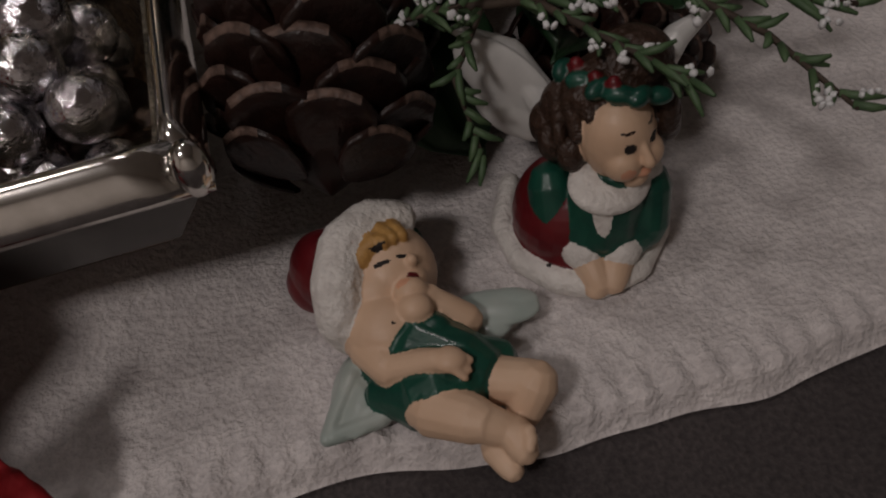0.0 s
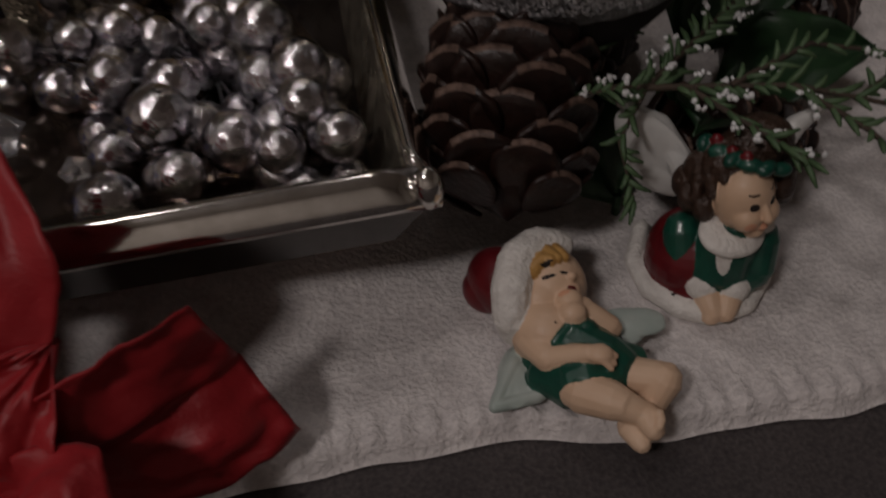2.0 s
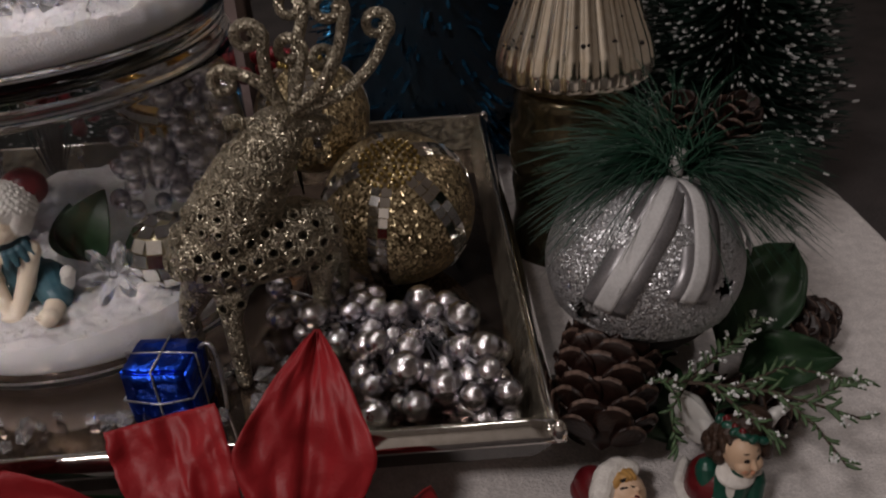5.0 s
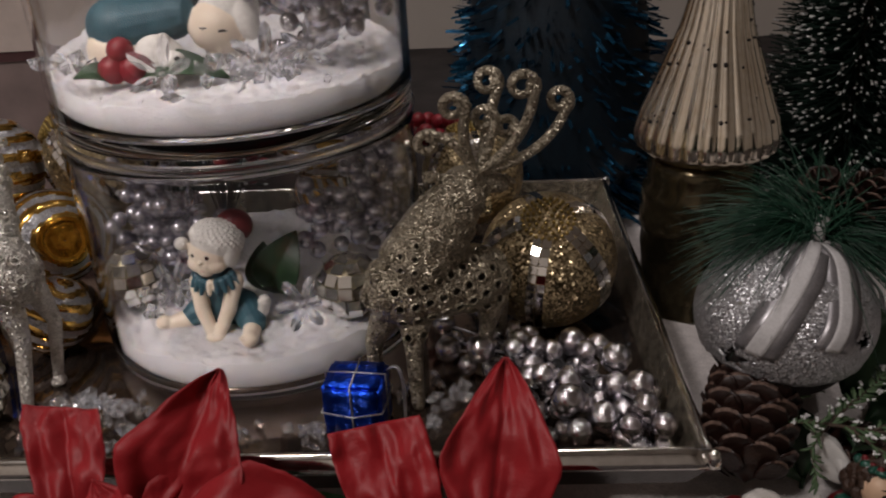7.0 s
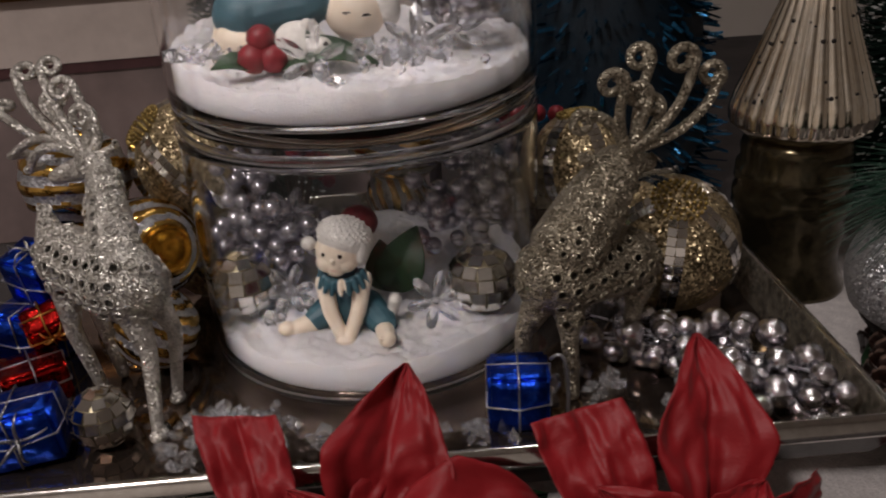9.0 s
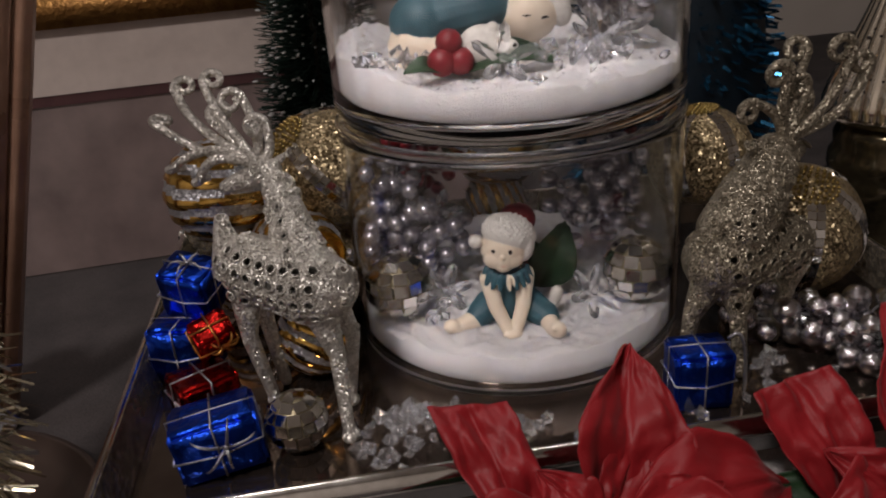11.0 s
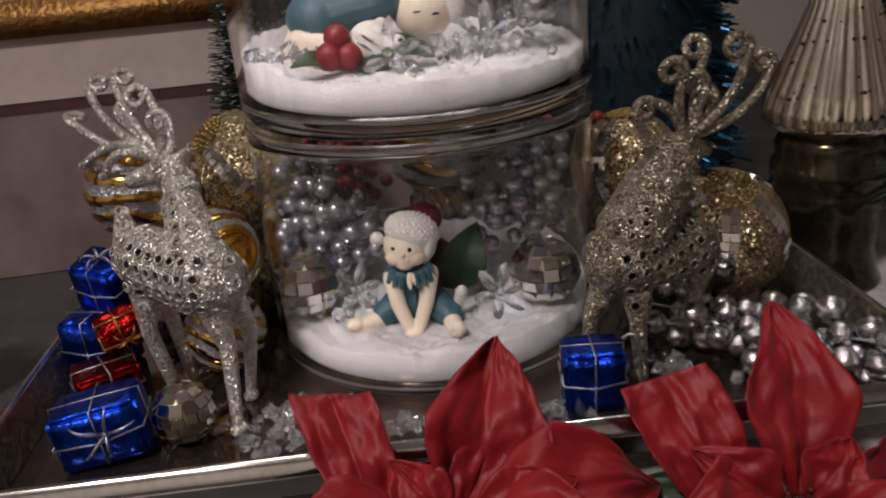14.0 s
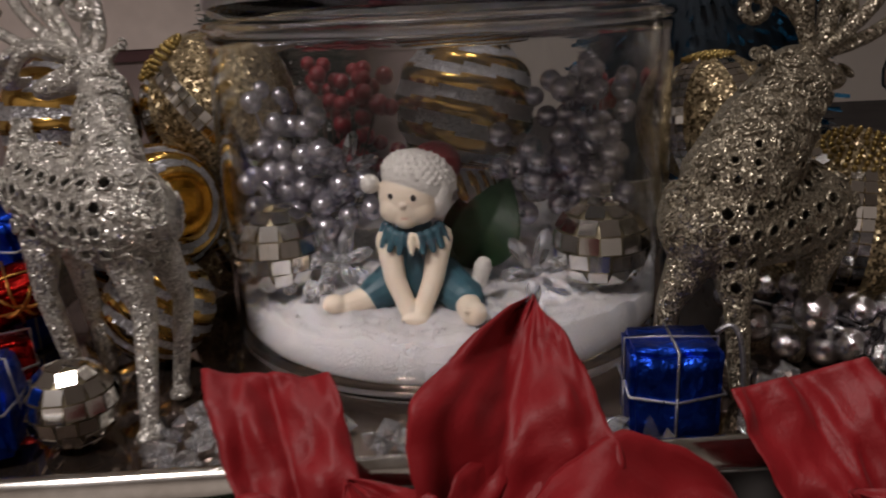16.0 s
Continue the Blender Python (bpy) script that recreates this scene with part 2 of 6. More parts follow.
M_PETAL = surf("red_satin", (0.34, 0.011, 0.017), (0.25, 0.007, 0.011), 60, 0.50, 0, 0.5, 900, sheen=0.05, rvar=0.06, dist=0.0003)
M_LEAF = surf("dark_leaf", (0.022, 0.060, 0.022), (0.010, 0.028, 0.012), 160, 0.45, 0, 0.4, 400)
M_STAMEN = surf("stamen_red", (0.16, 0.015, 0.012), (0.07, 0.008, 0.006), 500, 0.5)
M_CONE = surf("pine_cone_brown", (0.026, 0.010, 0.007), (0.007, 0.003, 0.002), 5, 0.38, 0, 0.6, 9, dist=0.0006)
M_CONETIP = surf("cone_frost", (0.24, 0.155, 0.12), (0.020, 0.009, 0.006), 6, 0.55, 0, 0.8, 12, dist=0.0006)
M_JUNIPER = surf("juniper_green", (0.095, 0.155, 0.070), (0.045, 0.085, 0.040), 300, 0.55)
M_NEEDLE = surf("needle_green", (0.020, 0.075, 0.042), (0.008, 0.035, 0.022), 300, 0.4)
M_BARK = surf("twig_brown", (0.07, 0.05, 0.035), (0.03, 0.02, 0.015), 500, 0.8)
M_FROST = surf("frost_white", (0.82, 0.82, 0.82), (0.60, 0.60, 0.60), 900, 0.5, 0, 0.8, 900)
M_BEAD = foil("silver_bead_foil", (0.72, 0.70, 0.73), 3.0, 0.55, 0.12, 0.0011)
M_PEARL = surf("silver_pearl", (0.62, 0.60, 0.65), (0.48, 0.46, 0.52), 3, 0.24, 0.85, 0.25, 2.0, dist=0.0006)
M_DEER = glitter("champagne_glitter", (0.46, 0.43, 0.38), (0.86, 0.83, 0.77), 2000, 0.75, 0.32, 0.7)
M_DEER2 = glitter("gold_grey_glitter", (0.17, 0.145, 0.105), (0.54, 0.48, 0.37), 2000, 0.75, 0.32, 0.7)
M_SILVERG = glitter("silver_glitter", (0.30, 0.30, 0.31), (0.72, 0.72, 0.75), 2000, 0.55, 0.34, 0.75)
M_GOLDG = glitter("gold_glitter", (0.14, 0.100, 0.048), (0.60, 0.48, 0.29), 1000, 0.64, 0.3, 0.75)
M_GOLD = surf("bright_gold", (0.85, 0.56, 0.17), (0.62, 0.36, 0.08), 200, 0.16, 1.0, 0.2, 120)
M_AMBER = surf("amber_gold", (0.80, 0.42, 0.06), (0.52, 0.22, 0.02), 240, 0.16, 1.0, 0.5, 260, dist=0.001)
M_CROWN = surf("dull_gold_beads", (0.42, 0.31, 0.11), (0.26, 0.18, 0.06), 400, 0.3, 0.9)
M_MIRROR = surf("mirror_tile", (0.92, 0.91, 0.88), (0.84, 0.82, 0.78), 200, 0.10, 1.0, rvar=0.04)
M_GROUT = surf("champagne_core", (0.40, 0.35, 0.24), (0.22, 0.18, 0.11), 500, 0.35, 0.7)
M_BLUE = foil("blue_foil", (0.016, 0.080, 0.68), 90, 1.0, 0.30, 0.004)
M_REDFOIL = foil("red_foil", (0.42, 0.012, 0.010), 110, 0.8, 0.22, 0.003)
M_CORD = surf("silver_cord", (0.62, 0.62, 0.64), (0.34, 0.34, 0.38), 1600, 0.3, 0.9, 0.6, 2200)
M_GOLDCORD = surf("gold_cord", (0.75, 0.40, 0.10), (0.50, 0.22, 0.05), 1200, 0.3, 0.9)
M_ICE = surf("acrylic_ice", (0.98, 0.98, 1.0), (0.92, 0.92, 0.95), 60, 0.05, trans=0.95, ior=1.49, rvar=0.03)
M_VASE = surf("mercury_glass", (0.98, 0.94, 0.84), (0.84, 0.74, 0.58), 260, 0.16, 1.0, 0.1, 200, rvar=0.06)
M_VASEDARK = surf("dark_mercury_glass", (0.13, 0.105, 0.06), (0.04, 0.034, 0.022), 220, 0.16, 0.8)
M_BLUETREE = surf("blue_tinsel", (0.030, 0.170, 0.320), (0.008, 0.050, 0.100), 300, 0.20, 0.75)
M_BRISTLE = surf("bristle_green", (0.012, 0.035, 0.024), (0.006, 0.016, 0.012), 300, 0.6)
M_TINSEL = surf("gold_silver_tinsel", (0.85, 0.80, 0.64), (0.55, 0.50, 0.36), 300, 0.18, 1.0)
M_TINSELW = surf("white_iridescent_strip", (0.75, 0.74, 0.76), (0.55, 0.55, 0.60), 200, 0.2, 0.5)
M_FRAMEGOLD = surf("carved_gold_frame", (0.46, 0.24, 0.07), (0.22, 0.10, 0.03), 160, 0.32, 0.7, 0.8, 260, dist=0.002)
M_COPPER = surf("rose_gold_wood", (0.50, 0.30, 0.21), (0.32, 0.18, 0.12), 60, 0.3, 0.25, 0.2, 300)
M_MAT = surf("picture_mat", (0.62, 0.53, 0.48), (0.52, 0.44, 0.40), 90, 0.8)
M_LINE = surf("maroon_inner_mat", (0.09, 0.035, 0.035), (0.06, 0.022, 0.024), 90, 0.7)
M_ART = surf("brown_print", (0.31, 0.235, 0.22), (0.15, 0.112, 0.108), 26, 0.32, coat=0.5)
M_WALL = surf("room_wall", (0.72, 0.67, 0.62), (0.64, 0.59, 0.54), 6, 0.85)
M_CEIL = surf("room_ceiling", (0.75, 0.72, 0.68), (0.70, 0.66, 0.62), 6, 0.9)
M_LAMPBODY = surf("lamp_white", (0.8, 0.8, 0.78), (0.7, 0.7, 0.68), 30, 0.4)
M_DARKWOOD = surf("dark_wood", (0.062, 0.042, 0.034), (0.032, 0.022, 0.018), 60, 0.3, coat=0.3)
M_MAROON = surf("maroon_velvet", (0.10, 0.010, 0.012), (0.05, 0.005, 0.007), 200, 0.7, sheen=0.4)
M_BERRY = surf("red_berry", (0.25, 0.010, 0.020), (0.15, 0.006, 0.012), 3, 0.42, 0, 0.3, 4, coat=0.15, dist=0.0004)
M_RIBBON = surf("white_ribbon", (0.62, 0.61, 0.61), (0.48, 0.47, 0.47), 900, 0.7, 0, 0.6, 1600)
M_RIBBONG = surf("silver_ribbon_edge", (0.33, 0.32, 0.33), (0.22, 0.21, 0.22), 1200, 0.35, 0.6)
M_FLUSH = surf("flush_paint", (0.70, 0.40, 0.25), (0.66, 0.32, 0.20), 160, 0.4)
M_WINGW = surf("white_wing_resin", (0.72, 0.71, 0.68), (0.55, 0.54, 0.52), 150, 0.3, coat=0.3)
M_STEELSHADE = surf("shaded_polished_steel", (0.10, 0.095, 0.09), (0.05, 0.047, 0.045), 120, 0.2, 0.9)
M_BLUESHADE = surf("blue_black_inner_shade", (0.004, 0.014, 0.024), (0.002, 0.006, 0.012), 200, 0.5)

# ---- room, table and cloth ----
def slab(name, lo, hi, mat, label, category):
    bm = bmesh.new()
    add_box(bm, lo, hi)
    return single(name, bm, mat, label, category, kind="structure", smooth=False)


slab("floor", (-2.2, -2.2, -0.80), (2.2, 2.2, -0.74), M_DARKWOOD, "dark wooden room floor", "floor")
slab("ceiling", (-2.2, -2.2, CEIL), (2.2, 2.2, CEIL + 0.06), M_CEIL, "plain off-white ceiling", "ceiling")
slab("wall_north", (-2.2, 2.14, -0.74), (2.2, 2.2, CEIL), M_WALL, "plain beige wall", "wall")
slab("wall_south", (-2.2, -2.2, -0.74), (2.2, -2.14, CEIL), M_WALL, "plain beige wall", "wall")
slab("wall_east", (2.14, -2.14, -0.74), (2.2, 2.14, CEIL), M_WALL, "plain beige wall", "wall")
slab("wall_west", (-2.2, -2.14, -0.74), (-2.14, 2.14, CEIL), M_WALL, "plain beige wall", "wall")

for lx, ly, ls, lw in LAMPS:
    bm = bmesh.new()
    add_lathe(bm, [(0.001, CEIL - 0.0005), (ls * 0.62, CEIL - 0.0005), (ls * 0.62, CEIL - 0.075), (ls * 0.56, CEIL - 0.075), (ls * 0.56, CEIL - 0.02), (0.001, CEIL - 0.02)], (lx, ly, 0), 40)
    single("ceiling_lamp", bm, M_LAMPBODY, "round white ceiling lamp, lit", "lamp", group="ceiling lamps", kind="structure")

table = thing("table", (-0.1, 0.25, -0.74), "table covered with a dark brown woven cloth", "table", kind="structure")
bm = bmesh.new()
add_box(bm, (-0.95, -0.55, -0.04), (0.75, 0.95, -0.002), bevel=0.008)
part("tabletop", bm, M_TABLE, table)
for sx in (-0.88, 0.68):
    for sy in (-0.48, 0.88):
        bm = bmesh.new()
        add_box(bm, (sx - 0.03, sy - 0.03, -0.74), (sx + 0.03, sy + 0.03, -0.041), bevel=0.005)
        part("leg", bm, M_DARKWOOD, table)


def smooth01(a, b, x):
    t = min(1.0, max(0.0, (x - a) / (b - a)))
    return t * t * (3 - 2 * t)


def cloth_front(x):
    y = -0.0365 - 0.02 * (x - 0.06) + 0.0008 * math.sin(x * 55 + 1.0) + 0.0006 * math.sin(x * 140) + 0.0012 * noise.noise(V(x * 70, 3, 0))
    return y + 0.007 * smooth01(0.05, -0.01, x) - 0.012 * smooth01(-0.06, -0.3, x)


def cloth_z(x, y):
    """The cloth is padded under the tray and falls to the table in front of it and beside it."""
    ins = smooth01(0.012, -0.045, x) * smooth01(0.002 - 0.03 * smooth01(-0.2, -0.33, x), 0.05, y)
    z = 0.004 + 0.0212 * ins
    z += 0.0012 * noise.noise(V(x * 28, y * 28, 0)) + 0.0005 * noise.noise(V(x * 90, y * 90, 2))
    z += 0.0035 * (1 - ins) * smooth01(0.13, 0.0, abs(x - 0.02)) * smooth01(-0.03, 0.02, y) * 0.6
    f = cloth_front(x)
    hem = smooth01(0.013, 0.004, y - f)
    z += hem * 0.0011 * math.sin(x * 1100 + 2 * noise.noise(V(x * 60, 0, 0))) * (0.6 + 0.6 * noise.noise(V(x * 40, 1, 0)))
    z -= smooth01(0.0035, 0.0, y - f) * (z + 0.001)
    return z


nx, ny = 620, 170
bm = bmesh.new()
grid = []
for j in range(ny + 1):
    row = []
    for i in range(nx + 1):
        u, v = i / nx, (j / ny) ** 1.25
        x0 = -0.424 + u * 0.648
        f = cloth_front(x0)
        y = f + v * (0.335 - f)
        xr = 0.224 - 0.035 * smooth01(0.2, 0.34, y) ** 2
        x = -0.424 + u * (xr + 0.424)
        z = cloth_z(x, y)
        e = min(u, 1 - u) * 0.68
        z = -0.001 + (z + 0.001) * smooth01(0.0, 0.006, min(e, 0.335 - y + 0.0001))
        row.append(bm.verts.new((x, y, z)))
    grid.append(row)
for j in range(ny):
    for i in range(nx):
        bm.faces.new((grid[j][i], grid[j][i + 1], grid[j + 1][i + 1], grid[j + 1][i]))
single("table_runner", bm, M_FLEECE, "white fleece cloth with a ribbed hem on the table", "cloth")

# ---- tray ----
TX0, TX1, TY0, TY1 = -0.430, 0.0, 0.0, 0.300
ZB, ZF, ZR = 0.0265, 0.0305, 0.0525
tray = thing("mirror_tray", (-0.215, 0.15, ZB), "rectangular silver-rimmed mirrored tray with antiqued inner sides", "tray")
bm = bmesh.new()
add_box(bm, (TX0 + 0.0114, TY0 + 0.0114, ZB), (TX1 - 0.0114, TY1 - 0.0114, ZF))
part("tray_floor", bm, M_TRAYFLOOR, tray, "smoky brown mirror base", smooth=False)
corners = [(TX0, TY0), (TX1, TY0), (TX1, TY1), (TX0, TY1)]
for k in range(4):
    a, b = V(*corners[k], 0), V(*corners[(k + 1) % 4], 0)
    d = (b - a).normalized()
    inn = V(-d.y, d.x, 0)

    def strip(name, prof, mat, label="", sm=False):
        bm = bmesh.new()
        rows = []
        nseg = 40
        for i in range(nseg + 1):
            t = i / nseg
            r = []
            for off, z in prof:
                p = a.lerp(b, t) + inn * off
                # mitre at the corners
                p += d * off * (1 - 2 * t)
                r.append(bm.verts.new((p.x, p.y, z)))
            rows.append(r)
        for r0, r1 in zip(rows, rows[1:]):
            for q in range(len(prof)):
                w = (q + 1) % len(prof)
                bm.faces.new((r0[q], r1[q], r1[w], r0[w]))
        bm.faces.new(rows[0])
        bm.faces.new(rows[-1][::-1])
        bmesh.ops.recalc_face_normals(bm, faces=bm.faces)
        part(name, bm, mat, tray, label, smooth=sm)

    strip("inner_side", [(0.0032, ZR - 0.001), (0.0062, ZR - 0.0012), (0.0120, ZF + 0.0004), (0.0092, ZF - 0.0008)], M_ANTIQUE, "mottled antique mirror side")
    arc = [(0.0032, ZR - 0.0086), (0.0004, ZR - 0.0086), (-0.0006, ZR - 0.0080), (-0.0007, ZR - 0.0066), (0.0002, ZR - 0.0044), (0.0014, ZR - 0.0022), (0.0026, ZR - 0.0007), (0.0036, ZR), (0.0048, ZR - 0.0002), (0.0056, ZR - 0.0012), (0.0058, ZR - 0.0026)]
    strip("rim_rail", arc, M_CHROME, "polished silver rail", True)
    # dark colour of this face stands in for shade and dark reflections below the rail
    strip("outer_side", [(0.0012, ZR - 0.0079), (0.0032, ZR - 0.0079), (0.0111, ZF - 0.0012), (0.0097, ZF - 0.0022)], M_STEELSHADE, "polished outer face, coloured dark for the shade below the rail")
for cx, cy in corners:
    bm = bmesh.new()
    sx, sy = (1 if cx < -0.2 else -1), (1 if cy < 0.1 else -1)
    add_ball(bm, (cx + sx * 0.0018, cy + sy * 0.0018, ZR - 0.0046), (0.0034, 0.0034, 0.0052), 16, 10)
    part("corner_cap", bm, M_CHROME, tray)

# ---- the two stacked glass jars ----
JX, JY, JR = -0.2186, 0.1556, 0.0905


def jar(z0, z1, base, label):
    t = thing("glass_jar", (JX, JY, z0), label, "glass jar", group="stacked jars")
    bm = bmesh.new()
    R, r = JR, JR - 0.0034
    out = [(0.0005, z0 + 0.0012), (R * 0.86, z0 + 0.0008), (R * 0.93, z0), (R - 0.003, z0 + 0.0012), (R - 0.0006, z0 + 0.004), (R, z0 + 0.009), (R, z0 + 0.012), (R, z1 - 0.0085), (R, z1 - 0.0056), (R - 0.0003, z1 - 0.0050), (R - 0.0010, z1 - 0.0048), (r + 0.0010, z1 - 0.0048), (r + 0.0003, z1 - 0.0050), (r, z1 - 0.0056), (r, z1 - 0.0085), (r, z0 + base + 0.012), (r, z0 + base + 0.008), (r - 0.002, z0 + base + 0.003), (r - 0.007, z0 + base + 0.0006), (0.0005, z0 + base)]
    add_lathe(bm, out, (JX, JY, 0), 96)
    bmesh.ops.recalc_face_normals(bm, faces=bm.faces)
    g = part("glass_wall", bm, M_GLASS, t)
    g.visible_shadow = False
    bm = bmesh.new()
    ring = [(JR - 0.0017 + 0.0026 * math.cos(radians(q)), z1 - 0.0023 + 0.0023 * math.sin(radians(q))) for q in range(0, 361, 30)]
    add_lathe(bm, ring, (JX, JY, 0), 96)
    bmesh.ops.remove_doubles(bm, verts=bm.verts, dist=1e-6)
    bmesh.ops.recalc_face_normals(bm, faces=bm.faces)
    part("rim", bm, M_GLASS, t, "rounded glass rim").visible_shadow = False
    return t


jar(ZF + 0.0004, 0.158, 0.0026, "thick clear glass jar holding snow, a seated doll and baubles")
jar(0.1588, 0.315, 0.007, "thick clear glass jar stacked on another, half filled with snow")


def snow(name, zb, zt, label, lift):
    bm = bmesh.new()
    R = JR - 0.0042
    nr, na = 80, 260
    rings = []
    c = bm.verts.new((JX, JY, zt + lift(0, 0)))
    for i in range(1, nr + 1):
        rr = R * i / nr
        l = []
        for k in range(na):
            a = 2 * math.pi * k / na
            x, y = rr * math.cos(a), rr * math.sin(a)
            z = zt + lift(x, y) + 0.0020 * noise.noise(V(x * 190, y * 190, zt * 50)) + 0.0008 * noise.noise(V(x * 520, y * 520, zt * 50)) + 0.0022 * noise.noise(V(x * 55, y * 55, zt * 9))
            l.append(bm.verts.new((JX + x, JY + y, z)))
        rings.append(l)
    low = []
    for zz, f in ((zb + 0.0065, 1.0), (zb + 0.002, 0.975), (zb, 0.93), (zb, 0.01)):
        low.append([bm.verts.new((JX + f * R * math.cos(2 * math.pi * k / na), JY + f * R * math.sin(2 * math.pi * k / na), zz)) for k in range(na)])
    for k in range(na):
        bm.faces.new((c, rings[0][k], rings[0][(k + 1) % na]))
    for a, b in zip(rings + low, (rings + low)[1:]):
        for k in range(na):
            bm.faces.new((a[k], b[k], b[(k + 1) % na], a[(k + 1) % na]))
    bmesh.ops.recalc_face_normals(bm, faces=bm.faces)
    # loose grains over the bed
    rg = random.Random(int(zt * 1e4))
    for k in range(900):
        a, rr = rg.uniform(0, 2 * math.pi), R * math.sqrt(rg.random()) * 0.985
        x, y = rr * math.cos(a), rr * math.sin(a)
        z = zt + lift(x, y) + 0.0022 * noise.noise(V(x * 55, y * 55, zt * 9)) + 0.0006
        s = rg.uniform(0.0004, 0.0008)
        u1, u2, u3 = (V(rg.gauss(0, 1), rg.gauss(0, 1), rg.gauss(0, 1)).normalized() * s for q in range(3))
        c0 = V(JX + x * 0.985, JY + y * 0.985, z)
        q = [bm.verts.new(c0 + w) for w in (u1, -u1 * 0.8, u2, -u2 * 0.9, u3)]
        for i, j, l in ((0, 2, 4), (2, 1, 4), (1, 3, 4), (3, 0, 4), (2, 0, 3), (1, 2, 3)):
            bm.faces.new((q[i], q[j], q[l]))
    return single(name, bm, M_SNOW, label, "artificial snow", kind="stuff")


snow("snow_fill", ZF + 0.0034, 0.0535, "bed of coarse white artificial snow in the lower jar", lambda x, y: 0.006 * smooth01(-0.03, 0.06, y) + 0.003 * smooth01(0.02, 0.07, x))
snow("snow_fill", 0.1664, 0.184, "bed of coarse white artificial snow in the upper jar", lambda x, y: 0.010 * smooth01(-0.045, -0.08, x) + 0.004 * smooth01(0.0, 0.06, y))

# seated doll in the lower jar
H = V(-0.2328, 0.1120, 0.0950)


def off(x, y, z):
    return tuple(H + V(x, y, z))


doll = [
    ("c", (-0.2320, 0.1155, 0.057), (-0.2322, 0.1135, 0.0800), 0.0112, 0.0082, 1),
    ("e", tuple(H), (0.0120, 0.0116, 0.0112), (0, 0, 0), 0),
    ("e", off(-0.0058, -0.0050, -0.0036), (0.0058, 0.0056, 0.0052), (0, 0, 0), 0),
    ("e", off(0.0026, -0.0060, -0.0040), (0.0060, 0.0056, 0.0052), (0, 0, 0), 0),
    ("e", off(-0.0020, -0.0072, -0.0066), (0.0048, 0.0046, 0.0038), (0, 0, 0), 0),
    ("e", off(-0.0018, -0.0076, -0.0040), (0.0048, 0.0044, 0.0044), (0, 0, 0), 0),
    ("e", off(-0.0032, -0.0116, -0.0010), (0.0013, 0.0013, 0.0012), (0, 0, 0), 0),
    ("e", off(0.0030, 0.0022, 0.0058), (0.0140, 0.0132, 0.0100), (-8, 20, 0), 2),
    ("e", off(0.0104, -0.0008, 0.0010), (0.0048, 0.0082, 0.0096), (0, 8, 0), 2),
    ("e", off(0.0095, 0.0120, 0.0085), (0.0100, 0.0085, 0.0090), (0, 0, 0), 5),
    ("e", off(-0.0146, -0.0010, 0.0052), 0.0036, (0, 0, 0), 2),
    ("c", (-0.2424, 0.1095, 0.0795), (-0.2400, 0.1028, 0.0660), 0.0044, 0.0040, 0),
    ("c", (-0.2400, 0.1028, 0.0660), (-0.2352, 0.0978, 0.0545), 0.0040, 0.0033, 0),
    ("c", (-0.2225, 0.1095, 0.0795), (-0.2262, 0.1022, 0.0660), 0.0044, 0.0040, 0),
    ("c", (-0.2262, 0.1022, 0.0660), (-0.2312, 0.0972, 0.0545), 0.0040, 0.0033, 0),
    ("e", (-0.2335, 0.0958, 0.0530), (0.0052, 0.0032, 0.0028), (0, 0, 0), 0),
    ("c", (-0.2230, 0.1150, 0.0610), (-0.2145, 0.1020, 0.0575), 0.0092, 0.0070, 1),
    ("c", (-0.2145, 0.1005, 0.0570), (-0.2135, 0.0905, 0.0560), 0.0050, 0.0042, 0),
    ("e", (-0.2128, 0.0862, 0.0578), (0.0044, 0.0046, 0.0044), (0, 0, 0), 0),
    ("c", (-0.2410, 0.1160, 0.0600), (-0.2480, 0.1115, 0.0580), 0.0090, 0.0068, 1),
    ("c", (-0.2485, 0.1105, 0.0570), (-0.2590, 0.1065, 0.0555), 0.0054, 0.0042, 0),
    ("e", (-0.2628, 0.1052, 0.0570), (0.0044, 0.0042, 0.0036), (0, 0, 0), 0),
    ("c", (-0.2095, 0.1060, 0.0620), (-0.2078, 0.1050, 0.0690), 0.0028, 0.0034, 2),
    ("p", off(-0.0074, -0.0100, 0.0020), (0.0010, 0.0040, 0.0011), 3),
    ("p", off(0.0008, -0.0112, 0.0016), (0.0010, 0.0040, 0.0011), 3),
    ("p", off(-0.0028, -0.0118, -0.0056), (0.0013, 0.0030, 0.0006), 4),
    ("p", (-0.2328, 0.1010, 0.0800), (0.0022, 0.0060, 0.0045), 0),
]
# knitted stitches over the hat, toes and a ruffled collar
rk = random.Random(41)
tilt_hat = Euler((radians(-8), radians(20), 0)).to_matrix()
for k in range(170):
    z = 1 - 1.02 * (k + 0.5) / 170
    a, w = k * 2.39996, math.sqrt(max(0.0, 1 - z * z))
    doll.append(("e", tuple(H + V(0.0030, 0.0022, 0.0058) + tilt_hat @ V(0.0137 * w * math.cos(a), 0.0129 * w * math.sin(a), 0.0098 * z)), 0.0009 * rk.uniform(0.8, 1.2), (0, 0, 0), 2))
for k in range(9):
    a = radians(188 + 19 * k)
    p = V(-0.2325 + 0.0098 * math.cos(a), 0.1105 + 0.0088 * math.sin(a), 0.0835 - 0.0035 * abs(math.sin(a)))
    doll.append(("c", tuple(p + V(0, 0, 0.0018)), tuple(p + V(0.0030 * math.cos(a), 0.0026 * math.sin(a), -0.0034)), 0.0022, 0.0012, 1))
